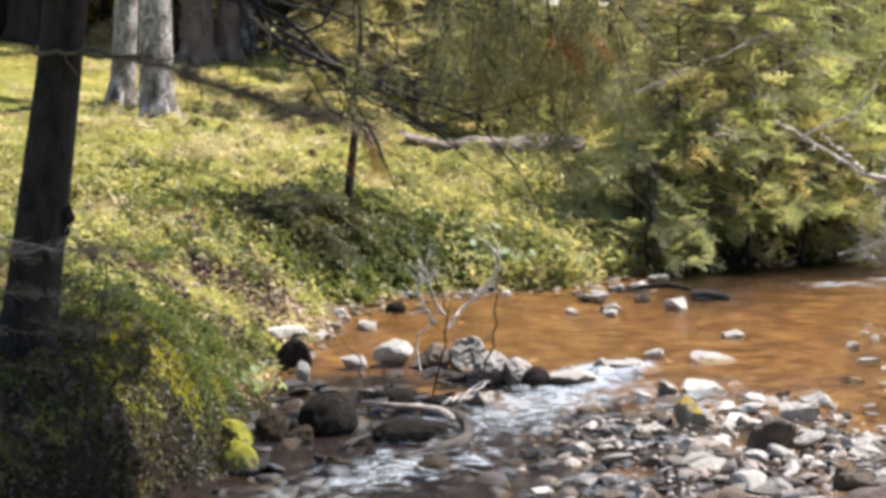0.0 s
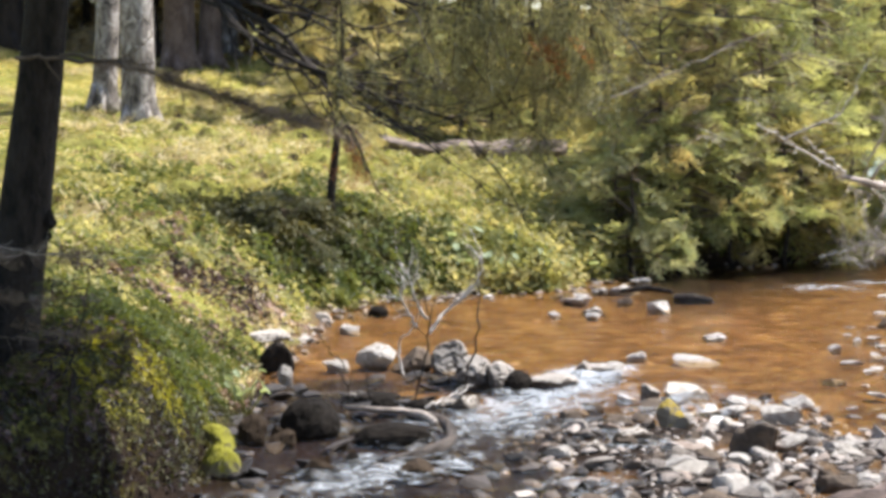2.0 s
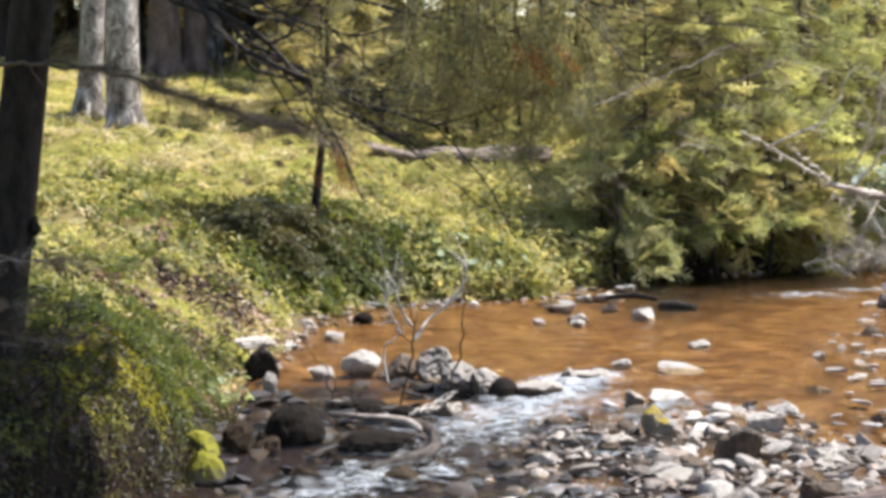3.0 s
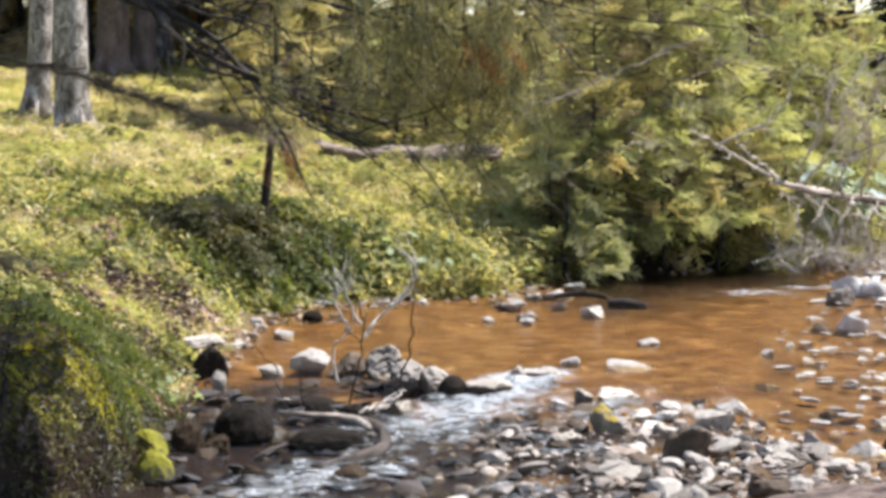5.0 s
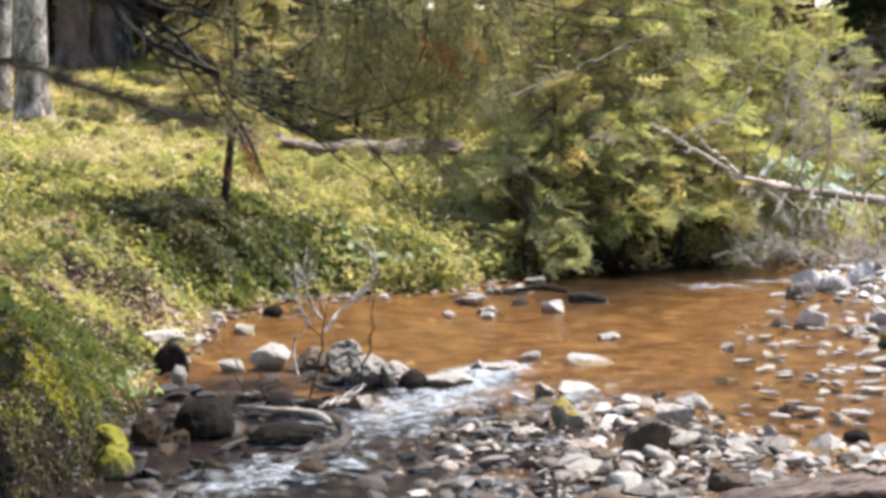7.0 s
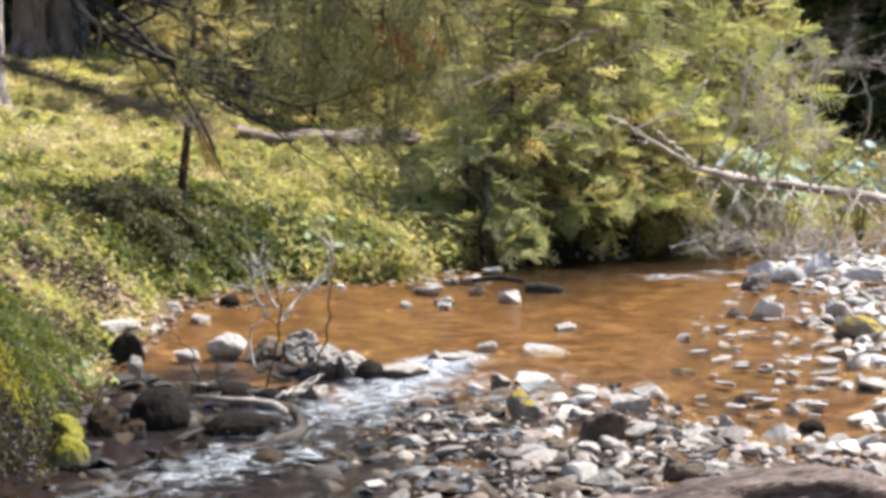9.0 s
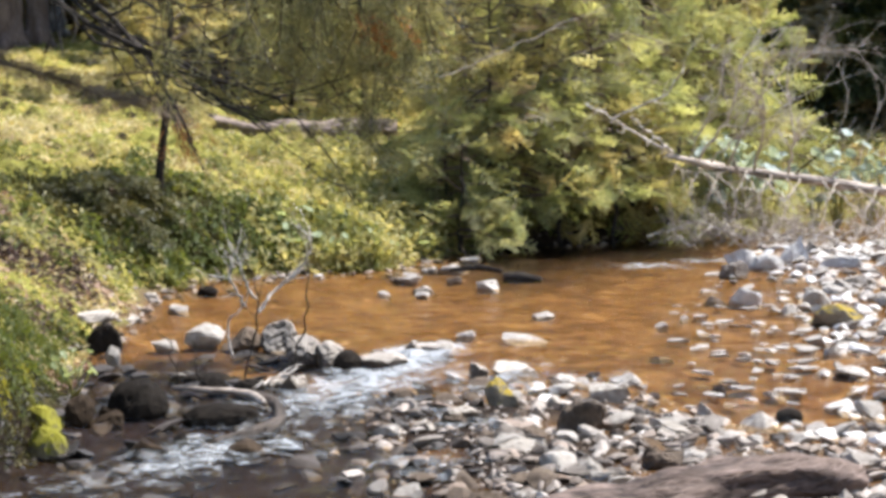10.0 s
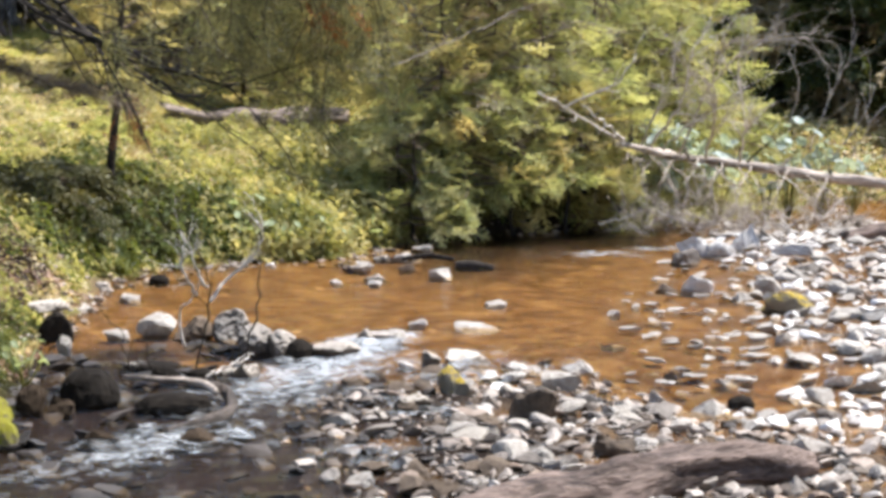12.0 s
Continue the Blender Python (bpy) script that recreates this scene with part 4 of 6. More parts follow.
trunk_tree("birch_tree", "thick white birch trunk with black flecked bark", "tree", "birches", -3.28, 29.0, trunk_line(-0.05), root_flare(0.20), M_BIRCH, 1)
trunk_tree("birch_tree", "leaning white birch trunk with black patches", "tree", "birches", -3.79, 29.7, trunk_line(0.17), root_flare(0.15), M_BIRCH, 2)
trunk_tree("birch_tree", "distant pale birch trunk in the shade", "tree", "birches", -3.12, 40.2, trunk_line(0.1), root_flare(0.13), M_BIRCH, 3)
trunk_tree("pine_tree", "brown pine trunk at the wood's edge", "tree", "pines", -3.66, 37.5, trunk_line(0.05), root_flare(0.25), M_BROWNBARK, 4)
trunk_tree("pine_tree", "brown pine trunk at the wood's edge", "tree", "pines", -3.24, 38.0, trunk_line(0.1), root_flare(0.18), M_BROWNBARK, 5)
trunk_tree("pine_tree", "dark pine trunk at the wood's edge", "tree", "pines", -4.3, 38.6, trunk_line(-0.1), root_flare(0.25), M_BARK, 6)
trunk_tree("pine_tree", "dark pine trunk at the wood's edge", "tree", "pines", -6.3, 38.0, trunk_line(0.1), root_flare(0.25), M_BARK, 7)


# ---- logs and driftwood ----
def wood_piece(name, label, category, pts, radii, mat, seed, sides=18, lumps=0.02, group=""):
    """A log through the given places; its own x runs along it, so that the grain does too."""
    p0 = np.array(pts[0], dtype=float)
    t = thing(name, label, category, group, at=tuple(p0))
    rot = turn_to(np.array(pts[-1]) - p0, 0)
    P = (np.array(pts, dtype=float) - p0) @ rot
    k = np.linspace(0, 1, len(P))
    kk = np.linspace(0, 1, max(10, len(P) * 8))
    P = np.stack([np.interp(kk, k, P[:, c]) for c in range(3)], 1)
    R = np.interp(kk, k, radii)
    v, f = tube(P, R, sides)
    mid = np.repeat(P, sides, axis=0)
    out = v - mid
    q = out / (np.linalg.norm(out, axis=1)[:, None] + 1e-6)
    wob = np.array([noise.noise(Vector((m[0] * 2.2 + seed, o[1] * 1.6, o[2] * 1.6))) + 0.6 * noise.noise(Vector((m[0] * 4 + seed, o[1] * 5, o[2] * 5))) + 0.3 * noise.noise(Vector((m[0] * 9, o[1] * 9 + seed, o[2] * 9))) for m, o in zip(mid, q)])
    v = v + q * (wob * lumps)[:, None]
    body = part("trunk", mesh_from("trunk", v, f, mat, True), t)
    body.matrix_local = Matrix(rot.tolist()).to_4x4()
    return t


wood_piece("log", "weathered bare driftwood log lying on the gravel bar", "log",
                     [(1.1, 10.75, 0.07), (1.65, 11.32, 0.08), (1.97, 11.6, 0.09), (2.28, 11.84, 0.1), (2.6, 12.0, 0.1), (2.9, 12.05, 0.09), (3.0, 12.07, 0.085)], [0.12, 0.125, 0.125, 0.125, 0.115, 0.095, 0.05], M_LOG, 3, 28, 0.045)
wood_piece("log", "broken brown log lying on the mossy slope", "log", [(x, y, gz1(x, y) + 0.10 - 0.06 * (x < 0.2)) for x, y in ((-0.5, 27.75), (0.0, 28.0), (0.4, 28.2), (0.8, 28.35), (1.15, 28.5), (1.6, 28.7))], [0.06, 0.085, 0.11, 0.125, 0.12, 0.09], M_SLOPELOG, 8, 20, 0.035)
wood_piece("driftwood", "dark waterlogged wood block in the pool", "driftwood", [(2.2, 22.0, 0.1), (2.35, 21.95, 0.11), (2.52, 21.9, 0.08)], [0.05, 0.055, 0.04], M_BARK, 9, 10, 0.01, "driftwood pieces")
wood_piece("driftwood", "pale bare stick lying over dark stones", "driftwood", [(-0.49, 15.2, 0.12), (-0.32, 15.07, 0.125), (-0.13, 15.0, 0.125), (0.0, 14.85, 0.12), (0.06, 14.72, 0.10)], [0.014, 0.02, 0.023, 0.026, 0.024], M_PALELOG, 10, 12, 0.012, "driftwood pieces")
wood_piece("driftwood", "curved dark driftwood branch with a pale worn edge", "driftwood", [(0.03, 15.0, 0.1), (0.12, 14.8, 0.09), (0.155, 14.55, 0.07), (0.15, 14.3, 0.05), (0.06, 14.05, 0.045), (-0.07, 13.88, 0.04), (-0.22, 13.72, 0.03)], [0.028, 0.034, 0.036, 0.038, 0.036, 0.028, 0.014], M_WETWOOD, 11, 14, 0.010, "driftwood pieces")
wood_piece("driftwood", "dark stick lying among the shore stones", "driftwood", [(1.75, 22.35, 0.14), (2.0, 22.3, 0.17), (2.2, 22.2, 0.14)], [0.02, 0.026, 0.018], M_BARK, 12, 8, 0.006, "driftwood pieces")
wood_piece("driftwood", "brown half-sunk log by the far gravel", "driftwood", [(6.3, 24.3, 0.12), (6.7, 24.5, 0.18), (7.2, 24.7, 0.2)], [0.06, 0.08, 0.08], M_LOG, 13, 10, 0.01, "driftwood pieces")

# the fallen dead tree on the far bank, its bare crown spread towards the pool
FT = (4.13, 25.3, 1.02)
fallen = wood_piece("fallen_tree", "pale fallen dead tree with bare grey branches along the bank", "tree", [FT, (4.84, 25.5, 0.86), (5.61, 25.8, 0.76), (6.4, 26.0, 0.63), (7.3, 26.3, 0.52), (8.6, 26.8, 0.4)], [0.034, 0.042, 0.047, 0.05, 0.054, 0.06], M_PALELOG, 14, 16, 0.02)
limb([(4.21, 25.3, 1.04), (3.88, 25.0, 1.22), (3.53, 24.6, 1.41), (3.22, 24.2, 1.56)], 0.02, 1, 5, "branch", M_BLEACHED, fallen, seed=51, origin=FT)
limb([(4.24, 25.3, 1.05), (3.99, 25.0, 1.22), (3.73, 24.8, 1.43)], 0.02, 1, 4, "branch", M_BLEACHED, fallen, seed=52, origin=FT)
limb([(3.53, 24.6, 1.41), (4.02, 24.5, 1.63), (4.19, 24.5, 1.85), (4.3, 24.5, 2.13)], 0.014, 1, 5, "branch", M_BLEACHED, fallen, seed=53, origin=FT)
limb([(4.5, 25.2, 0.98), (4.74, 24.8, 1.44), (4.8, 24.5, 1.97), (4.95, 24.4, 2.3)], 0.016, 2, 14, "branch", M_BLEACHED, fallen, seed=54, origin=FT)
limb([(4.8, 25.3, 0.9), (4.96, 24.9, 1.5), (5.4, 24.6, 2.05), (5.95, 24.5, 2.08)], 0.014, 2, 11, "branch", M_GREYTWIG, fallen, seed=55, origin=FT)
limb([(5.11, 25.4, 0.85), (5.1, 24.9, 1.3), (5.0, 24.6, 1.8), (5.1, 24.4, 2.2)], 0.016, 2, 15, "branch", M_GREYTWIG, fallen, seed=56, origin=FT)
limb([(5.5, 25.6, 0.8), (5.45, 25.1, 1.2), (5.25, 24.6, 1.86), (5.5, 24.4, 2.1)], 0.015, 2, 15, "branch", M_BLEACHED, fallen, seed=57, origin=FT)
limb([(4.62, 25.2, 0.95), (4.85, 24.8, 1.25), (5.2, 24.6, 1.5), (5.6, 24.5, 1.75)], 0.010, 2, 12, "branch", M_BLEACHED, fallen, seed=59, ratio=0.4, origin=FT)
limb([(4.4, 25.2, 1.0), (4.5, 24.8, 1.4), (4.62, 24.6, 1.75), (4.66, 24.5, 2.2)], 0.010, 2, 12, "branch", M_BLEACHED, fallen, seed=50, ratio=0.4, origin=FT)
limb([(5.6, 25.7, 0.8), (5.75, 25.6, 0.95), (5.85, 25.5, 1.05)], 0.012, 0, 0, "branch", M_TWIG, fallen, seed=58, origin=FT)
for i, (x, z) in enumerate(((4.25, 0.95), (4.5, 0.92), (4.7, 0.86), (4.95, 0.84), (5.2, 0.8), (5.5, 0.76), (5.9, 0.72), (6.3, 0.64))):
    r = np.random.default_rng(600 + i)
    limb([(x, 25.4 + 0.08 * i, z), (x + 0.15, 25.1, z - 0.2), (x + r.uniform(0.1, 0.45), 24.9, 0.2)], 0.010, 2, 9, "branch", M_GREYTWIG, fallen, seed=60 + i, ratio=0.45, sag=0.02, spread=0.9, origin=FT)
    limb([(x + 0.1, 25.5, z), (x - 0.1, 25.2, z - 0.25), (x - r.uniform(0.0, 0.3), 25.0, 0.2)], 0.010, 2, 8, "branch", M_GREYTWIG, fallen, seed=160 + i, ratio=0.5, sag=0.02, spread=0.9, origin=FT)

for i, (x, y, z, dx, dz) in enumerate(((4.3, 25.33, 1.02, 0.02, 0.16), (4.95, 25.5, 0.85, -0.06, 0.12), (5.3, 25.65, 0.8, 0.05, -0.14), (6.0, 25.9, 0.7, 0.08, 0.13), (6.6, 26.05, 0.6, -0.05, 0.14))):
    limb([(x, y, z), (x + dx * 0.6, y - 0.03, z + dz * 0.6), (x + dx, y - 0.05, z + dz)], 0.016, 0, 0, "branch_stub", M_PALELOG if i % 2 else M_TWIG, fallen, seed=170 + i, origin=FT)
heap = thing("brush_heap", "heap of pale dead twigs washed up at the water's edge", "brush", at=(4.9, 25.1, 0.15))
for i in range(66):
    r = np.random.default_rng(820 + i)
    x, y, a = r.uniform(4.1, 6.6), r.uniform(24.85, 25.5), r.uniform(0, 6.28)
    L = r.uniform(0.25, 0.6)
    z = max(0.12, gz1(x, y)) + r.uniform(0.0, 0.22)
    limb([(x - L * math.cos(a) * 0.5, y - L * math.sin(a) * 0.3, z - 0.08), (x, y, z), (x + L * math.cos(a) * 0.5, y + L * math.sin(a) * 0.3, z + r.uniform(-0.1, 0.2))], 0.010, 1, 7, "branch", M_BLEACHED if i % 3 else M_GREYTWIG, heap, seed=850 + i, ratio=0.4, sag=0.0, spread=0.9, origin=(4.9, 25.1, 0.15))

# dead branches against the dark wood
snag = thing("dead_branches", "grey bare dead branches standing against the dark wood", "branches", at=(7.3, 29.0, gz1(7.3, 29.0)))
so = tuple(snag.location)
for i, p in enumerate(([(7.0, 29.0, 0.5), (7.24, 29, 1.24), (7.5, 29, 1.77), (7.6, 29, 2.1)], [(7.2, 29, 0.5), (7.65, 29, 1.04), (7.96, 29, 1.71), (8.2, 29, 1.9)], [(7.5, 29, 0.5), (7.8, 29, 1.1), (8.3, 29, 1.6)],
                       [(6.7, 29, 0.6), (6.95, 29, 1.5), (6.8, 29, 1.9)])):
    limb(p, 0.008, 2, 5, "branch", M_BLEACHED, snag, seed=80 + i, ratio=0.4, origin=so)

# a long pale dead branch caught in the thicket
caught = thing("dead_branch", "long pale dead branch caught in the spruce thicket", "branch", at=(1.72, 23.4, 1.84))
limb([(1.72, 23.4, 1.84), (2.2, 23.4, 2.02), (2.67, 23.4, 2.25), (3.34, 23.5, 2.52)], 0.010, 1, 5, "stem", M_GREYTWIG, caught, seed=90, origin=(1.72, 23.4, 1.84))

# dead twiggy bush standing on the driftwood
bush = thing("dead_bush", "leafless grey twiggy bush growing from driftwood in the stream", "bush", at=(0.0, 15.6, 0.05))
bo = (0.0, 15.6, 0.05)
limb([(-0.14, 16.6, 0.12), (-0.18, 16.6, 0.35), (-0.07, 16.6, 0.47)], 0.010, 0, 0, "stem", M_BLEACHED, bush, seed=91, origin=bo)
limb([(-0.05, 15.8, 0.0), (0.0, 15.8, 0.3), (0.03, 15.8, 0.52), (0.01, 15.8, 0.7), (-0.12, 15.8, 0.98)], 0.008, 1, 5, "stem", M_TWIG, bush, seed=92, origin=bo)
limb([(0.2, 16.0, 0.0), (0.33, 16.0, 0.39), (0.35, 16.0, 0.71), (0.33, 16.0, 1.04)], 0.008, 1, 4, "stem", M_TWIG, bush, seed=93, origin=bo)
limb([(-0.34, 16.0, 0.0), (-0.36, 16.0, 0.16), (-0.39, 16.0, 0.31)], 0.007, 1, 3, "stem", M_TWIG, bush, seed=94, origin=bo)
limb([(-0.48, 16.0, 0.0), (-0.52, 16.0, 0.28), (-0.7, 16.0, 0.49)], 0.006, 1, 3, "stem", M_TWIG, bush, seed=95, origin=bo)
limb([(0.02, 15.8, 0.6), (-0.06, 15.8, 0.72), (-0.15, 15.8, 0.95)], 0.011, 2, 7, "stem", M_BLEACHED, bush, seed=96, ratio=0.45, origin=bo)
limb([(0.03, 15.9, 0.5), (0.14, 16.0, 0.62), (0.37, 16.0, 0.84), (0.35, 16.0, 1.04)], 0.013, 2, 7, "stem", M_BLEACHED, bush, seed=97, ratio=0.4, origin=bo)
limb([(-0.05, 15.8, 0.55), (-0.15, 15.8, 0.7), (-0.13, 15.8, 0.91)], 0.011, 2, 7, "stem", M_BLEACHED, bush, seed=98, ratio=0.5, origin=bo)
limb([(0.0, 15.3, 0.1), (0.15, 15.4, 0.16), (0.3, 15.6, 0.2)], 0.010, 1, 3, "stem", M_BLEACHED, bush, seed=99, origin=bo)

# dry sapling on the moss
sap = thing("sapling", "thin dry spruce sapling with level twigs on the moss", "sapling", at=(-1.76, 12.2, gz1(-1.76, 12.2)))
spo = tuple(sap.location)
limb([(-1.76, 12.2, spo[2] - 0.1), (-1.73, 12.2, 0.6), (-1.69, 12.2, 0.9), (-1.64, 12.2, 1.24)], 0.011, 0, 0, "stem", M_TWIG, sap, seed=111, origin=spo)
for i in range(15):
    r = np.random.default_rng(700 + i)
    z = 0.62 + 0.04 * i
    a = r.uniform(0, 6.28)
    L = 0.40 * (1.5 - (z - 0.5))
    cx = -1.73 + (z - 0.6) * 0.14
    limb([(cx, 12.2, z), (cx + 0.5 * L * math.cos(a), 12.2 + 0.5 * L * math.sin(a), z + 0.01), (cx + L * math.cos(a), 12.2 + L * math.sin(a), z + 0.03)], 0.004, 1, 7, "branch", M_TWIG, sap, seed=720 + i, ratio=0.35, sag=0.02, origin=spo)
leaf_s = Soup()
r = np.random.default_rng(73)
for i in range(26):
    a, z = r.uniform(0, 6.28), r.uniform(0.8, 1.22)
    q = np.array((-1.68 + 0.16 * math.cos(a), 12.2 + 0.16 * math.sin(a), z)) - np.array(spo)
    place(leaf_s, WISPS[i % 4], q, (math.cos(a), math.sin(a), -0.1), r.uniform(0.3, 0.5))
tagged(part("needles", leaf_s.mesh("needles", M_DARKNEEDLE), sap), kind="stuff")


# ---- low plants ----
def leaf_scatter(name, label, mat, xy, height, size, seed, tilt=0.6, slim=0.5, clump=0.0, kind="stuff", lift=0.0, category="plants"):
    """Small rhombic leaves at the given places, up to height over the ground."""
    r = np.random.default_rng(seed)
    n = len(xy)
    z = ground_z(xy[:, 0], xy[:, 1]) + lift + height * r.uniform(0, 1, n) ** 1.5
    c = np.stack([xy[:, 0], xy[:, 1], z], 1)
    sx = ground_z(xy[:, 0] - 0.07, xy[:, 1]) - ground_z(xy[:, 0] + 0.07, xy[:, 1])
    sy = ground_z(xy[:, 0], xy[:, 1] - 0.07) - ground_z(xy[:, 0], xy[:, 1] + 0.07)
    nrm = np.stack([r.normal(0, tilt, n) + sx / 0.14, r.normal(0, tilt, n) + sy / 0.14, np.ones(n)], 1)
    nrm /= np.linalg.norm(nrm, axis=1)[:, None]
    a = r.normal(0, 1, (n, 3))
    a -= nrm * (a * nrm).sum(1)[:, None]
    a /= np.linalg.norm(a, axis=1)[:, None]
    b = np.cross(nrm, a)
    s = (size * r.uniform(0.5, 1.3, n))[:, None]
    fold = nrm * s * 0.15
    v = np.stack([c - a * s * 0.5, c + b * s * slim * 0.5 + fold, c + a * s * 0.5, c - b * s * slim * 0.5 + fold], 1).reshape(-1, 3)
    f = np.arange(4 * n).reshape(n, 4)
    ob = new(name, mesh_from(name, v, f, mat))
    return tagged(ob, label, category, kind=kind)


def bank_places(n, seed, x0, x1, y0, y1, s0=0.05, s1=40, dense=None):
    r = np.random.default_rng(seed)
    x, y = r.uniform(x0, x1, n * 3), r.uniform(y0, y1, n * 3)
    s = dist_line(x, y, SHORE)
    ok = (s > s0) & (s < s1)
    if dense is not None:
        ok &= dense(x, y, r)
    return np.stack([x, y], 1)[ok][:n]


def patchy(scale, level, seed):
    def keep(x, y, r):
        val = fbm(x, y, scale, 2, seed)
        return val + r.normal(0, 0.12, len(x)) > level
    return keep


def mossy(x, y, r):
    """Moss keeps to the flatter ground; steep faces show the darkened earth."""
    e = 0.08
    slope = np.hypot(ground_z(x + e, y) - ground_z(x - e, y), ground_z(x, y + e) - ground_z(x, y - e)) / (2 * e)
    return (slope < 1.4) | (r.uniform(0, 1, len(x)) < 0.2)


def clumps(n, each, seed, x0, x1, y0, y1, s0, s1, wide=0.1, dense=None):
    """Places of leaves gathered in round clumps, and each leaf's share of the clump's height."""
    r = np.random.default_rng(seed)
    c = bank_places(n, seed, x0, x1, y0, y1, s0, s1, dense)
    k = np.repeat(np.arange(len(c)), each)
    rad = wide * r.uniform(0.5, 1.5, len(c))[k] * np.sqrt(r.uniform(0, 1, len(k)))
    a = r.uniform(0, 6.283, len(k))
    return c[k] + np.stack([rad * np.cos(a), rad * np.sin(a)], 1)


leaf_scatter("moss_carpet", "yellow-green moss and tiny leaves covering the slope", M_MOSSLEAF, bank_places(80000, 1, -6.5, 2.0, 12.6, 40, 0.12, 40, lambda x, y, r: (y > 15.4) | (x < -2.9) | (r.uniform(0, 1, len(x)) < 0.3)), 0.03, 0.046, 1, 0.3, 0.35)
leaf_scatter("herb_carpet", "leafy green wood sorrel and bilberry plants in patches", M_HERB, clumps(620, 26, 2, -4.5, 2.2, 15.2, 24.5, 0.6, 40, 0.15, patchy(1.2, 0.08, 4)), 0.15, 0.08, 2, 0.6, 0.45)
leaf_scatter("shore_herbs", "bright green leafy herbs along the water's edge", M_HERB, clumps(300, 30, 3, 0.0, 2.2, 19.3, 25.5, 0.1, 1.1, 0.12), 0.2, 0.09, 3, 0.7, 0.45)
leaf_scatter("sunny_herbs", "sunlit yellow-green leafy herbs on the slope below the log", M_HERB, clumps(170, 26, 87, -0.4, 1.9, 23.0, 28.0, 0.2, 9, 0.13, patchy(1.3, 0.05, 17)), 0.14, 0.075, 87, 0.6, 0.42)
# the bank's shade is put into the colour of these leaves
leaf_scatter("shade_dark_herbs", "leafy plants along the bank, shade put into their dark green", M_DARKHERB, clumps(190, 30, 83, -1.3, 0.3, 20.2, 23.2, 0.15, 1.5, 0.12), 0.18, 0.09, 83, 0.6, 0.42)
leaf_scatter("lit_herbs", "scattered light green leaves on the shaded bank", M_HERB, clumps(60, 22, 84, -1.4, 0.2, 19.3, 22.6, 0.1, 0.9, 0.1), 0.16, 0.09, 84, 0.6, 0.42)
leaf_scatter("dry_litter", "dry brown leaves and needles scattered on the bank", M_LITTER, bank_places(9000, 4, -5, 2, 13, 30, 0.02, 40, patchy(0.9, 0.12, 8)), 0.03, 0.05, 4, 0.5, 0.5)
# dark moss paints the mound's shaded part, bright moss its lit edge
leaf_scatter("moss_mound", "thick moss over the steep stream corner, darkened for shade", M_DARKMOSS, bank_places(30000, 5, -3.4, -0.95, 10.6, 16.2, 0.2, 2.4, mossy), 0.05, 0.03, 5, 0.9, 0.45)
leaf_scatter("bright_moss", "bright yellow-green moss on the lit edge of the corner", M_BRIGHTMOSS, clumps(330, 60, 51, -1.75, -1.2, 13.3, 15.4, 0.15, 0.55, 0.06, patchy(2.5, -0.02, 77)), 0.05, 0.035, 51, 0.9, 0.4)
# cut face: litter and moss darkened in place of the overhang's shadow
leaf_scatter("earth_face", "litter and roots on the cut face of the bank, darkened for shade", M_SHADELITTER, bank_places(3500, 52, -3.6, -1.1, 10.4, 14.6, 0.0, 0.45), 0.09, 0.045, 52, 1.4, 0.35)
leaf_scatter("face_moss", "moss hanging on the cut face of the bank, darkened for shade", M_DARKMOSS, bank_places(7500, 53, -3.6, -1.05, 10.4, 14.8, 0.02, 0.6), 0.07, 0.05, 53, 1.4, 0.3)
leaf_scatter("bare_soil", "dark bare soil and roots on the slope", M_DARKLITTER, clumps(150, 40, 54, -2.1, -1.2, 18.6, 20.0, 0.3, 3, 0.1), 0.05, 0.05, 54, 0.8, 0.4)
leaf_scatter("pale_grass", "pale sunlit grass in patches on the slope", M_STRAW, clumps(640, 45, 55, -5.5, 1.2, 17, 36, 0.8, 40, 0.16, patchy(0.7, 0.1, 12)), 0.09, 0.07, 55, 0.9, 0.2)
leaf_scatter("dark_herbs", "dark green leafy clumps in the grass", M_DARKHERB, clumps(330, 30, 56, -4.0, 1.4, 15.8, 24, 0.4, 40, 0.14, patchy(1.3, 0.17, 21)), 0.12, 0.075, 56, 0.6, 0.42)
# two ovals of dark leaves in place of the young spruce's shadow
leaf_scatter("shadow_bilberry", "dark bilberry leaves standing in for a tree's shadow on a hummock", M_DARKMOSS, bank_places(26000, 6, -2.4, -0.1, 19.2, 23.2, 0.25, 3, lambda x, y, r: np.minimum(((x + 1.1) / 0.85) ** 2 + ((y - 21.7) / 1.1) ** 2, ((x + 0.5) / 0.62) ** 2 + ((y - 22.3) / 0.7) ** 2) < r.normal(0.8, 0.3, len(x))), 0.15, 0.05, 6, 0.9, 0.4)
leaf_scatter("far_bank_herbs", "mixed green herbs under the fallen tree", M_HERB, bank_places(5000, 7, 3.8, 9.5, 25, 31, 0.35, 3, patchy(1.2, 0.0, 6)), 0.22, 0.08, 7, 0.8, 0.5)
# leaves coloured dark for the shade of the hollow
leaf_scatter("under_thicket", "undergrowth beneath the overhanging spruces, darkened for the hollow's shade", M_DARKHERB, bank_places(6000, 8, 2.3, 5.2, 23.2, 29, 0.05, 3), 0.3, 0.07, 8, 0.9, 0.4)
leaf_scatter("thicket_herbs", "bright green herbs at the edge of the spruce thicket", M_HERB, clumps(330, 26, 81, 0.7, 2.6, 22.6, 26.5, 0.05, 2.2, 0.13), 0.32, 0.1, 81, 0.7, 0.42)
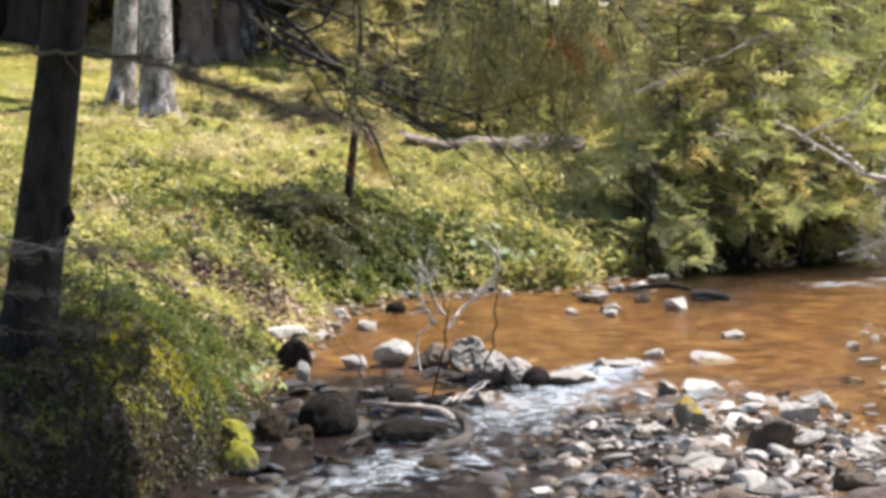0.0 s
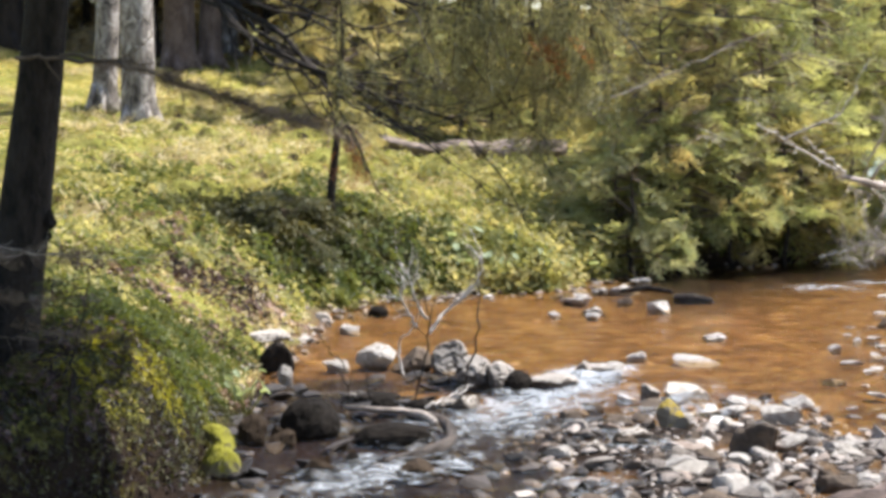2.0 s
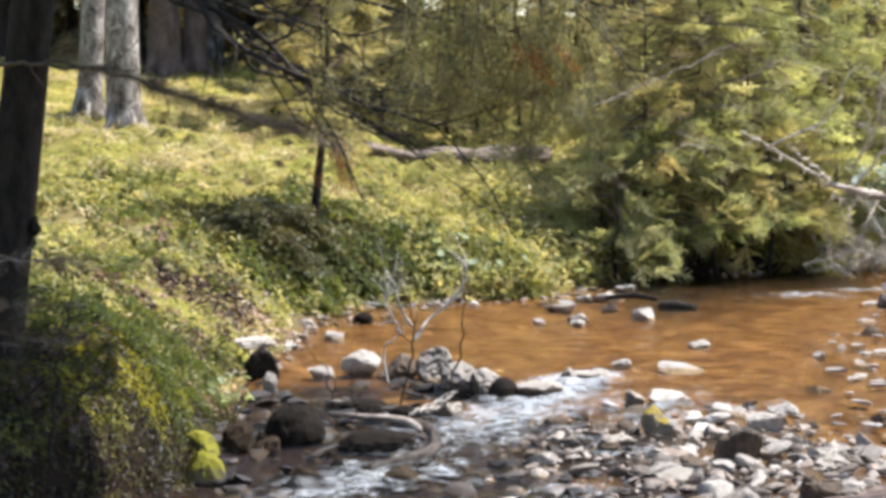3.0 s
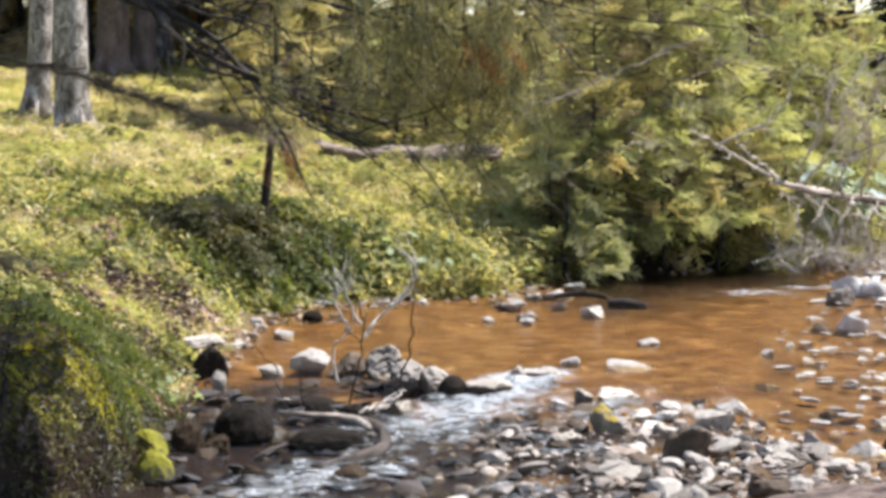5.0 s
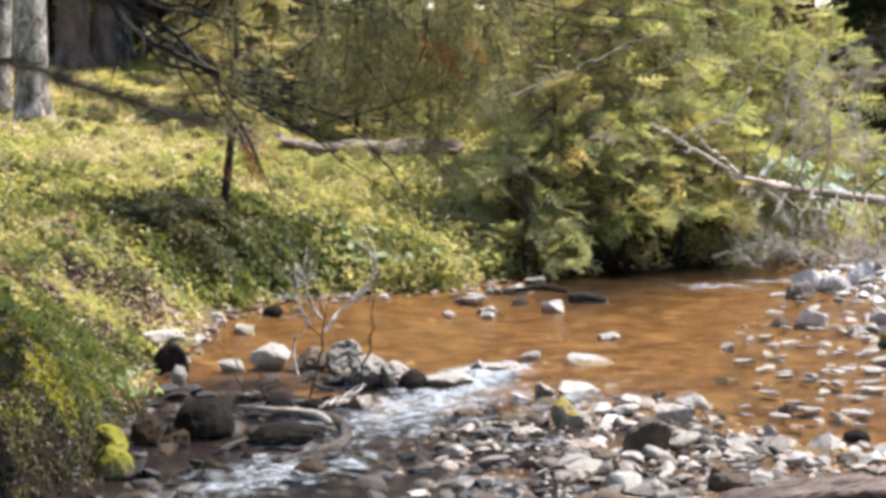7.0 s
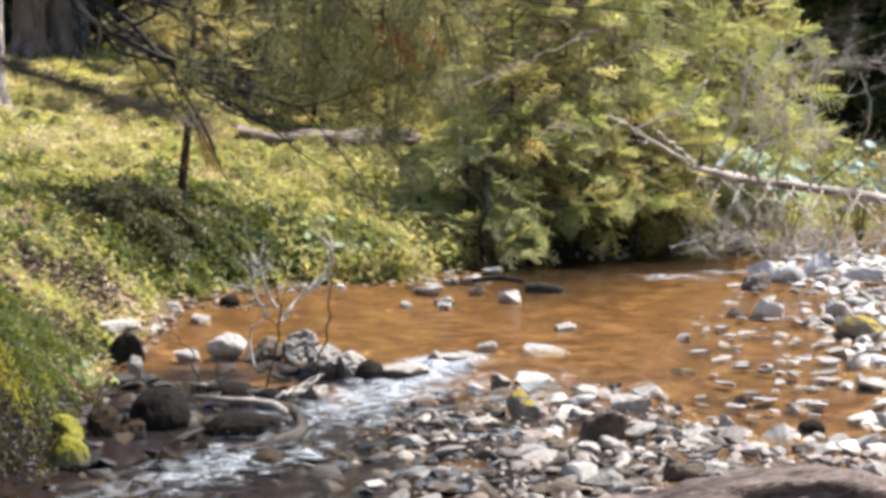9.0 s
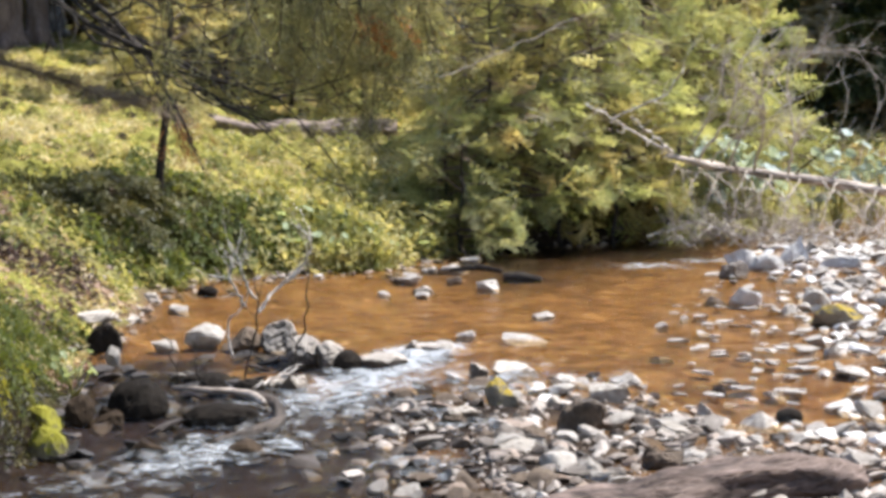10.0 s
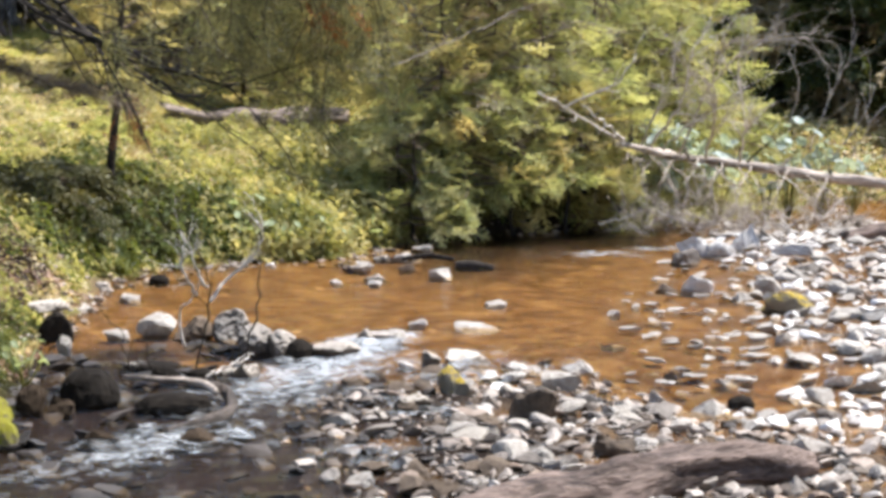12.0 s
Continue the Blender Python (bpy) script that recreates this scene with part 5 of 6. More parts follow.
leaf_scatter("corner_litter", "brown litter and bare earth on the shaded corner", M_DARKLITTER, clumps(150, 26, 9, -2.8, -1.15, 11.6, 18.5, 0.22, 1.5, 0.1, patchy(1.8, 0.06, 2)), 0.08, 0.05, 9, 0.9, 0.5)


leaf_scatter("mound_litter", "brown dead leaves and twigs on the face of the mossy mound", M_DARKLITTER, clumps(46, 22, 91, -2.05, -1.35, 11.9, 13.9, 0.33, 1.2, 0.09), 0.07, 0.05, 91, 1.0, 0.45)
leaf_scatter("mound_moss", "yellow-green moss cushions on the shoulder of the mound", M_BRIGHTMOSS, clumps(110, 50, 92, -2.0, -1.3, 12.6, 14.6, 0.28, 1.0, 0.07, patchy(2.2, 0.0, 37)), 0.05, 0.035, 92, 0.9, 0.4)
leaf_scatter("bank_herbs", "green leafy herbs on the lower bank", M_HERB, clumps(110, 32, 61, -2.6, -0.9, 15.6, 20.4, 0.18, 1.6, 0.11, patchy(1.8, 0.08, 33)), 0.13, 0.05, 61, 0.8, 0.45)
leaf_scatter("brown_litter", "brown dead leaves in patches on the lower bank", M_LITTER, clumps(120, 30, 62, -3.0, -0.9, 15.4, 20.5, 0.05, 1.9, 0.13, patchy(1.6, 0.08, 41)), 0.05, 0.055, 62, 0.7, 0.5)
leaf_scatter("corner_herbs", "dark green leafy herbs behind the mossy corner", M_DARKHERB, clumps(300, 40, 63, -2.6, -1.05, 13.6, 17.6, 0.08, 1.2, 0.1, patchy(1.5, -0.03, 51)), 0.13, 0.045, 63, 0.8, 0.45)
leaf_scatter("shore_moss", "dark moss and roots between the corner and the boulders", M_DARKMOSS, clumps(60, 45, 64, -1.5, -1.0, 13.2, 15.8, -0.1, 0.3, 0.08), 0.06, 0.035, 64, 0.8, 0.4)
leaf_scatter("dry_bank_grass", "pale dry grass on the far sunlit bank", M_STRAW, bank_places(9000, 65, 6.8, 13, 28, 34.5, 0.1, 5), 0.12, 0.1, 65, 0.7, 0.3)
leaf_scatter("bank_debris", "brown flood debris and dead leaves under the fallen tree", M_LITTER, bank_places(7000, 10, 3.8, 10, 24.8, 31, -0.05, 2.5), 0.07, 0.07, 10, 0.8, 0.3)
leaf_scatter("tan_grass", "dry straw-coloured grass on the lower bank", M_STRAW, bank_places(4500, 11, -2.4, -0.6, 15.8, 20.6, 0.05, 1.2, patchy(1.3, 0.0, 5)), 0.05, 0.06, 11, 0.7, 0.3)


# ---- broad pale-leaved plants ----
def broad_leaf(seed):
    """A round, wavy, slightly cupped leaf one metre across, quads only."""
    r = np.random.default_rng(seed)
    rings, seg = 3, 12
    v = []
    for i in range(rings + 1):
        for j in range(seg):
            th = 2 * math.pi * j / seg
            rad = 0.5 * i / rings * (1 - 0.25 * max(0, math.cos(th)) ** 8) * (1 + 0.06 * math.sin(5 * th + seed))
            v.append((rad * math.cos(th), rad * math.sin(th), 0.35 * rad * rad + 0.03 * math.sin(4 * th + seed) * i / rings))
    f = [(i * seg + j, i * seg + (j + 1) % seg, (i + 1) * seg + (j + 1) % seg, (i + 1) * seg + j) for i in range(rings) for j in range(seg)]
    return np.array(v), np.array(f)


LEAF_MESHES = [mesh_from("leaf", *broad_leaf(s), M_PALELEAF, True) for s in range(3)]
GREEN_MESHES = [mesh_from("leaf", *broad_leaf(s + 3), M_GREENLEAF, True) for s in range(3)]
STALK = mesh_from("stalk", *tube([(0, 0, 0), (0, 0, 0.5), (0, 0, 1)], [0.006, 0.005, 0.004], 5), M_HERB, True)
rng = np.random.default_rng(909)


def butterbur(x, y, leaves, size, tall, label="butterbur plant with broad pale blue-green leaves"):
    z = gz1(x, y)
    plant = thing("butterbur", label, "plant", "butterbur plants", at=(x, y, z))
    for k in range(leaves):
        a, d = rng.uniform(0, 6.28), rng.uniform(0.05, 0.26 if leaves < 15 else 0.34)
        h = tall * rng.uniform(0.45, 1.0)
        s = size * rng.uniform(0.6, 1.2)
        st = part("stalk", STALK, plant)
        top = Vector((d * math.cos(a), d * math.sin(a), h))
        st.matrix_basis = top.to_track_quat("Z", "Y").to_matrix().to_4x4() @ Matrix.Diagonal((1, 1, top.length, 1))
        lf = part("leaf", (LEAF_MESHES if x > 3 else GREEN_MESHES)[k % 3], st)
        lf.matrix_parent_inverse = st.matrix_basis.inverted()
        lf.matrix_basis = pose(d * math.cos(a), d * math.sin(a), h, rng.normal(0, 34), rng.normal(0, 34), math.degrees(a)) @ Matrix.Diagonal((s * 1.15, s * rng.uniform(0.45, 0.8), s, 1))


for x, y, n, s, h in ((0.45, 22.75, 8, 0.11, 0.28), (0.75, 22.85, 9, 0.11, 0.3), (1.0, 23.0, 8, 0.1, 0.3), (1.3, 23.3, 8, 0.1, 0.28), (0.3, 23.0, 6, 0.1, 0.3), (1.5, 23.7, 7, 0.1, 0.3),
                      (4.78, 25.9, 34, 0.16, 1.1), (5.1, 26.0, 34, 0.17, 1.05), (4.95, 26.2, 34, 0.16, 1.15), (5.4, 26.3, 28, 0.16, 0.9), (6.35, 27.0, 34, 0.16, 1.1), (6.75, 27.1, 34, 0.16, 0.9), (6.1, 27.0, 18, 0.15, 0.7), (7.1, 27.2, 18, 0.15, 0.7),
                      (-1.12, 15.6, 6, 0.1, 0.3), (-1.2, 16.0, 5, 0.09, 0.26)):
    butterbur(x, y, n, s, h, "butterbur clump with broad pale blue-green leaves" if x > 3 else "small broad-leaved herb with light green leaves")


def big_stone(x, y, w, d, h, turn, mat, seed, label, level, cuts=None):
    if cuts is None:
        cuts = 0 if mat is M_DARKSTONE else (5 if mat is M_MOSSSTONE else 15)
    ob = new("stone", stone_mesh("stone", mat, seed, 4, cuts, 0.035 if mat is M_DARKSTONE else 0.045))
    if y > 16.9 and 0.9 < x < 4.2:
        h *= 0.8
    level = max(level, gz1(x, y) - 0.01)
    deep = max(0.36 * h, level + h * 0.06 - gz1(x, y) + 0.03)
    if level > gz1(x, y) + 0.15:
        deep = 0.4 * h
    for v in ob.data.vertices:
        if v.co.z < 0:
            v.co.z *= deep / (0.8 * h)
    ob.matrix_world = pose(x, y, level + h * 0.06, 0, 0, turn) @ Matrix.Diagonal((w * 1.02, d * 1.1, h * 1.6, 1))
    return tagged(ob, label, "stone", "large stones of the stream")


# ---- stones of the stream ----
big_stone(-0.70, 14.98, 0.37, 0.30, 0.25, 34, M_DARKSTONE, 1, "large wet black boulder in the shallow stream", 0.0, 3)
big_stone(-0.19, 14.66, 0.46, 0.26, 0.13, 8, M_DARKSTONE, 2, "flat oval black stone framed by driftwood", 0.0)
big_stone(-1.03, 17.46, 0.25, 0.2, 0.19, -27, M_DARKSTONE, 3, "wet black boulder in the shallow stream", 0.1, 2)
big_stone(-1.09, 17.62, 0.3, 0.2, 0.07, 12, M_LITTOP, 4, "flat stone lying on a dark boulder, its sunlit top painted pale", 0.27, 6)
big_stone(-0.34, 17.54, 0.28, 0.22, 0.16, -6, M_WHITE, 5, "white block of stone in the row across the stream", 0.1, 9)
big_stone(-0.08, 17.42, 0.3, 0.22, 0.15, 12, M_BROWNSTONE, 6, "flat dark brown stone in the row across the stream", 0.1, 7)
big_stone(0.17, 17.3, 0.25, 0.24, 0.22, 35, M_ROW, 7, "round dark stone in the row, its sunlit top painted pale", 0.1, 4)
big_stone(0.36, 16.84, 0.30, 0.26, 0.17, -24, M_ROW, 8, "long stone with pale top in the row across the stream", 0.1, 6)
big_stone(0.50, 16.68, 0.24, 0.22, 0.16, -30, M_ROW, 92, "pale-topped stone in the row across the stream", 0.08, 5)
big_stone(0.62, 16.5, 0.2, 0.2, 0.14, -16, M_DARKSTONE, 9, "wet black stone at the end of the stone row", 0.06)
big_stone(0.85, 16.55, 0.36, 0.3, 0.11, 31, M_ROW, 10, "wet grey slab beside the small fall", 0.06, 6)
big_stone(1.1, 16.85, 0.17, 0.13, 0.12, 10, M_ROW, 93, "grey stone at the lip of the small fall", 0.1, 6)
big_stone(1.27, 16.94, 0.17, 0.13, 0.12, -20, M_WHITE, 94, "pale stone at the lip of the small fall", 0.1, 6)
big_stone(-0.25, 15.8, 0.19, 0.14, 0.09, 5, M_DARKSTONE, 95, "wet black stone behind the driftwood", 0.03)
big_stone(-0.03, 15.7, 0.2, 0.14, 0.09, -8, M_DARKSTONE, 96, "wet black stone behind the driftwood", 0.03)
big_stone(0.26, 15.8, 0.17, 0.13, 0.09, 14, M_LITTOP, 97, "grey-brown stone below the row", 0.03, 6)
big_stone(1.5, 15.03, 0.2, 0.16, 0.22, -27, M_LICHEN, 12, "pale stone with yellow lichen on top", 0.0)
big_stone(1.85, 14.04, 0.28, 0.24, 0.24, 20, M_BROWNSTONE, 215, "rough brown stone among the gravel", 0.0, 4)
big_stone(1.4, 13.52, 0.22, 0.15, 0.11, 20, M_WHITE, 22, "pale grey-white river stone in shallow water", 0.0)
big_stone(1.52, 13.45, 0.14, 0.11, 0.1, 3, M_WHITE, 23, "pale grey-white river stone in shallow water", 0.0)
big_stone(1.58, 13.91, 0.15, 0.11, 0.08, 14, M_BROWNSTONE, 24, "rough brown stone among the gravel", 0.0)
big_stone(1.29, 13.26, 0.1, 0.08, 0.08, -6, M_DARKSTONE, 26, "wet black boulder in the shallow stream", 0.0)
big_stone(1.71, 12.67, 0.19, 0.16, 0.12, -32, M_WHITE, 27, "pale grey-white river stone in shallow water", 0.0)
big_stone(2.16, 12.96, 0.21, 0.17, 0.1, -15, M_BROWNSTONE, 28, "rough brown stone among the gravel", 0.0)
big_stone(2.35, 14.16, 0.18, 0.14, 0.09, 6, M_WHITE, 29, "pale grey-white river stone in shallow water", 0.0)
big_stone(-0.04, 13.44, 0.23, 0.19, 0.10, -22, M_WETBROWN, 30, "wet brown stone in the foaming water", 0.0, 5)
big_stone(-0.56, 13.59, 0.28, 0.14, 0.09, -8, M_WETBROWN, 31, "wet brown stone in the shallow water", 0.0)
big_stone(-0.84, 14.6, 0.17, 0.13, 0.09, -1, M_WETBROWN, 32, "wet brown stone beside the black boulder", 0.0)
big_stone(-0.4, 13.79, 0.09, 0.07, 0.09, 26, M_DARKSTONE, 34, "wet black boulder in the shallow stream", 0.0)
big_stone(-0.95, 16.91, 0.11, 0.07, 0.08, -27, M_WHITE, 35, "pale grey-white river stone in shallow water", 0.1)
big_stone(1.97, 21.18, 0.2, 0.16, 0.1, -20, M_WHITE, 38, "pale grey-white river stone in shallow water", 0.1)
big_stone(1.33, 21.67, 0.3, 0.15, 0.09, -30, M_WHITE, 39, "pale grey-white river stone in shallow water", 0.1)
big_stone(1.77, 22.68, 0.28, 0.14, 0.09, 7, M_WHITE, 40, "pale grey-white river stone in shallow water", 0.1)
big_stone(2.04, 23.65, 0.19, 0.1, 0.05, 0, M_WHITE, 41, "pale grey-white river stone in shallow water", 0.1)
big_stone(1.37, 20.53, 0.15, 0.11, 0.06, -31, M_WHITE, 42, "pale grey-white river stone in shallow water", 0.1)
big_stone(3.01, 18.31, 0.1, 0.07, 0.05, -26, M_WHITE, 43, "pale grey-white river stone in shallow water", 0.1)
big_stone(3.25, 18.8, 0.09, 0.06, 0.04, 33, M_WHITE, 44, "pale grey-white river stone in shallow water", 0.1)
big_stone(1.18, 16.99, 0.43, 0.21, 0.09, -10, M_STONE, 45, "wet grey river large stone in shallow water", 0.1)
big_stone(-0.46, 16.46, 0.15, 0.12, 0.05, -16, M_LITTOP, 47, "dark wet stone, its sunlit dry top painted pale", 0.0)
big_stone(0.17, 16.1, 0.18, 0.14, 0.06, 8, M_LITTOP, 48, "dark wet stone, its sunlit dry top painted pale", 0.0)
big_stone(0.74, 14.12, 0.19, 0.14, 0.07, -18, M_WHITE, 49, "pale grey-white river stone in shallow water", 0.0)
big_stone(-0.3, 16.36, 0.33, 0.17, 0.07, 13, M_DARKSTONE, 50, "large wet black boulder in the shallow stream", 0.0)
big_stone(-0.84, 20.37, 0.18, 0.13, 0.07, 31, M_WHITE, 51, "pale grey-white river stone in shallow water", 0.1)
big_stone(-0.58, 19.55, 0.18, 0.13, 0.06, -22, M_WHITE, 52, "pale grey-white river stone in shallow water", 0.1)
big_stone(-0.94, 18.8, 0.19, 0.1, 0.05, 29, M_LITTOP, 53, "dark wet stone, its sunlit dry top painted pale", 0.1)
big_stone(-0.62, 17.45, 0.2, 0.1, 0.05, -5, M_WHITE, 54, "pale grey-white river stone in shallow water", 0.1)
big_stone(-0.39, 20.91, 0.17, 0.14, 0.07, 20, M_DARKSTONE, 55, "wet black boulder in the shallow stream", 0.1)
big_stone(4.27, 22.14, 0.25, 0.21, 0.16, 31, M_STONE, 56, "rounded tan stone among the gravel", 0.1)
big_stone(4.55, 22.95, 0.38, 0.27, 0.2, 8, M_BLEACHSTONE, 57, "pale grey-white river large stone in shallow water", 0.1)
big_stone(4.74, 22.79, 0.31, 0.2, 0.16, 18, M_BLEACHSTONE, 58, "pale grey-white river large stone in shallow water", 0.1)
big_stone(5.09, 23.45, 0.27, 0.23, 0.29, 5, M_BLEACHSTONE, 59, "pale grey-white river stone in shallow water", 0.1)
big_stone(3.93, 19.84, 0.28, 0.18, 0.2, -18, M_BLEACHSTONE, 60, "pale grey-white river stone in shallow water", 0.1)
big_stone(3.71, 19.97, 0.21, 0.14, 0.08, 7, M_BROWNSTONE, 61, "rough brown stone among the gravel", 0.1)
big_stone(4.51, 19.78, 0.21, 0.16, 0.14, 10, M_WHITE, 62, "pale grey-white river stone in shallow water", 0.1)
big_stone(4.34, 18.43, 0.41, 0.32, 0.18, 0, M_LICHEN, 63, "pale large stone with yellow lichen on top", 0.1)
big_stone(4.67, 17.92, 0.35, 0.17, 0.09, -33, M_WHITE, 64, "pale grey-white river large stone in shallow water", 0.1)
big_stone(3.88, 16.59, 0.14, 0.11, 0.13, -33, M_WHITE, 65, "pale grey-white river stone in shallow water", 0.05)
big_stone(5.42, 22.89, 0.37, 0.18, 0.12, -3, M_BLEACHSTONE, 66, "pale grey-white river large stone in shallow water", 0.1)
big_stone(5.96, 23.96, 0.23, 0.18, 0.12, 3, M_WHITE, 67, "pale grey-white river stone in shallow water", 0.1)
big_stone(4.16, 19.19, 0.16, 0.12, 0.09, 5, M_WHITE, 68, "pale grey-white river stone in shallow water", 0.1)
big_stone(6.82, 25.76, 0.38, 0.26, 0.14, -12, M_BROWNSTONE, 69, "rough brown large stone among the gravel", 0.1)
big_stone(2.93, 14.23, 0.25, 0.18, 0.1, 12, M_WHITE, 70, "pale grey-white river stone in shallow water", 0.0)
big_stone(3.18, 14.62, 0.16, 0.13, 0.06, -2, M_DARKSTONE, 71, "wet black boulder in the shallow stream", 0.0)
big_stone(2.69, 14.71, 0.14, 0.1, 0.09, 13, M_WHITE, 72, "pale grey-white river stone in shallow water", 0.0)
big_stone(2.92, 15.56, 0.13, 0.09, 0.08, -32, M_BROWNSTONE, 73, "rough brown stone among the gravel", 0.0)
big_stone(2.39, 14.08, 0.2, 0.17, 0.1, -19, M_WHITE, 74, "pale grey-white river stone in shallow water", 0.0)
big_stone(3.69, 15.92, 0.14, 0.1, 0.07, -7, M_WHITE, 75, "pale grey-white river stone in shallow water", 0.0)
big_stone(4.25, 16.09, 0.14, 0.11, 0.07, -1, M_DARKSTONE, 76, "wet black boulder in the shallow stream", 0.0)
big_stone(3.42, 13.95, 0.12, 0.08, 0.07, -12, M_WHITE, 77, "pale grey-white river stone in shallow water", 0.0)
big_stone(3.55, 13.96, 0.15, 0.12, 0.08, -23, M_STONE, 78, "grey-brown river stone on the gravel bar", 0.0)
big_stone(3.19, 12.28, 0.12, 0.08, 0.06, 6, M_WHITE, 79, "pale grey-white river stone in shallow water", 0.0)
big_stone(2.82, 11.69, 0.13, 0.11, 0.1, -7, M_STONE, 80, "grey-brown river stone beside the log", 0.0)
big_stone(2.95, 11.99, 0.11, 0.08, 0.08, -14, M_WHITE, 81, "pale grey-white river stone in shallow water", 0.0)
big_stone(3.19, 12.12, 0.1, 0.07, 0.05, -8, M_WHITE, 82, "pale grey-white river stone in shallow water", 0.0)
big_stone(2.15, 13.09, 0.18, 0.15, 0.11, 22, M_BROWNSTONE, 83, "rough brown stone among the gravel", 0.0)
big_stone(1.42, 13.67, 0.12, 0.08, 0.09, -20, M_BROWNSTONE, 84, "rough brown stone among the gravel", 0.0)
big_stone(1.01, 12.67, 0.14, 0.09, 0.07, -11, M_STONE, 85, "grey-brown river stone on the gravel bar", 0.0)
big_stone(1.24, 12.56, 0.17, 0.12, 0.08, -12, M_STONE, 86, "grey-brown river stone on the gravel bar", 0.0)
big_stone(1.71, 12.63, 0.2, 0.16, 0.1, 8, M_WHITE, 87, "pale grey-white river stone in shallow water", 0.0)
big_stone(1.33, 12.04, 0.16, 0.13, 0.07, -25, M_WHITE, 88, "pale grey-white river stone in shallow water", 0.0)
big_stone(0.76, 12.19, 0.14, 0.11, 0.08, 9, M_WHITE, 89, "pale grey-white river stone in shallow water", 0.0)
big_stone(0.63, 12.39, 0.12, 0.09, 0.07, 18, M_STONE, 90, "grey-brown river stone on the gravel bar", 0.0)
big_stone(2.64, 11.77, 0.13, 0.09, 0.06, -1, M_STONE, 91, "grey-brown river stone on the gravel bar", 0.0)

big_stone(-1.10, 13.46, 0.22, 0.17, 0.20, -4, M_MOSSSTONE, 133, "stone capped with bright yellow-green moss", 0.00, 3)
big_stone(-1.19, 14.08, 0.22, 0.18, 0.13, -17, M_MOSSSTONE, 134, "stone capped with bright yellow-green moss", 0.08, 3)
big_stone(-1.02, 14.68, 0.19, 0.15, 0.19, 20, M_WETBROWN, 135, "brown stone at the foot of the mossy corner", 0.00, 6)
big_stone(-0.85, 14.66, 0.13, 0.11, 0.12, 7, M_WETBROWN, 136, "small brown stone beside the black boulder", 0.00, 6)
big_stone(1.38, 22.02, 0.15, 0.10, 0.08, 5, M_WHITE, 140, "pale stone at the foot of the far bank", 0.10, 8)
big_stone(1.59, 22.64, 0.17, 0.12, 0.07, -8, M_LITTOP, 141, "brown stone at the foot of the far bank", 0.10, 8)
big_stone(1.41, 20.90, 0.18, 0.12, 0.08, -21, M_LITTOP, 142, "brown stone at the foot of the far bank", 0.10, 8)
big_stone(1.83, 22.78, 0.27, 0.19, 0.06, 16, M_WHITE, 143, "pale stone at the foot of the far bank", 0.10, 8)
big_stone(1.97, 21.03, 0.19, 0.13, 0.10, 3, M_WHITE, 144, "pale stone at the foot of the far bank", 0.10, 8)
big_stone(2.07, 23.75, 0.18, 0.13, 0.04, -10, M_WHITE, 145, "pale stone at the foot of the far bank", 0.10, 8)
big_stone(1.08, 20.70, 0.13, 0.09, 0.05, -23, M_WHITE, 146, "pale stone at the foot of the far bank", 0.10, 8)
big_stone(1.73, 21.73, 0.15, 0.10, 0.07, 14, M_BROWNSTONE, 147, "brown stone at the foot of the far bank", 0.10, 8)
big_stone(1.24, 21.73, 0.15, 0.10, 0.06, 1, M_BROWNSTONE, 148, "brown stone at the foot of the far bank", 0.10, 8)
big_stone(1.92, 17.63, 0.33, 0.23, 0.09, -5, M_WHITE, 160, "pale grey-white river stone in shallow water", 0.08, 8)
big_stone(2.73, 16.58, 0.17, 0.12, 0.06, -18, M_WHITE, 161, "pale grey-white river stone in shallow water", 0.05, 8)
big_stone(2.22, 19.02, 0.19, 0.13, 0.06, 19, M_WHITE, 162, "pale grey-white river stone in shallow water", 0.10, 8)
big_stone(1.51, 17.82, 0.14, 0.10, 0.06, 6, M_WHITE, 163, "pale grey-white river stone in shallow water", 0.10, 8)
big_stone(2.19, 15.24, 0.26, 0.18, 0.14, -7, M_WHITE, 164, "pale grey-white river stone in shallow water", 0.00, 8)
big_stone(2.39, 15.90, 0.23, 0.16, 0.11, -20, M_WHITE, 165, "pale grey-white river stone in shallow water", 0.00, 8)
big_stone(1.21, 14.53, 0.23, 0.16, 0.12, 17, M_LITTOP, 166, "dark wet stone, its sunlit dry top painted pale", 0.00, 8)
big_stone(0.99, 14.19, 0.15, 0.10, 0.08, 4, M_LITTOP, 167, "dark wet stone, its sunlit dry top painted pale", 0.00, 8)
big_stone(1.83, 14.94, 0.13, 0.09, 0.10, -9, M_LITTOP, 168, "dark wet stone, its sunlit dry top painted pale", 0.00, 8)
big_stone(1.45, 16.09, 0.14, 0.10, 0.11, -22, M_LITTOP, 169, "dark wet stone, its sunlit dry top painted pale", 0.05, 8)
big_stone(1.68, 16.14, 0.32, 0.23, 0.10, 15, M_LITTOP, 170, "dark wet stone, its sunlit dry top painted pale", 0.05, 8)
big_stone(2.36, 13.87, 0.21, 0.15, 0.12, 2, M_LITTOP, 171, "dark wet stone, its sunlit dry top painted pale", 0.00, 8)
big_stone(1.39, 13.40, 0.28, 0.20, 0.09, -11, M_LITTOP, 172, "dark wet stone, its sunlit dry top painted pale", 0.00, 8)
big_stone(0.82, 12.91, 0.13, 0.09, 0.08, -24, M_DARKSTONE, 173, "wet black stone among the gravel", 0.00, 8)

# ---- loose gravel ----
SMALL = [stone_mesh("gravel_stone", M_STONE, 900 + s, 2, 12, 0.04) for s in range(10)]
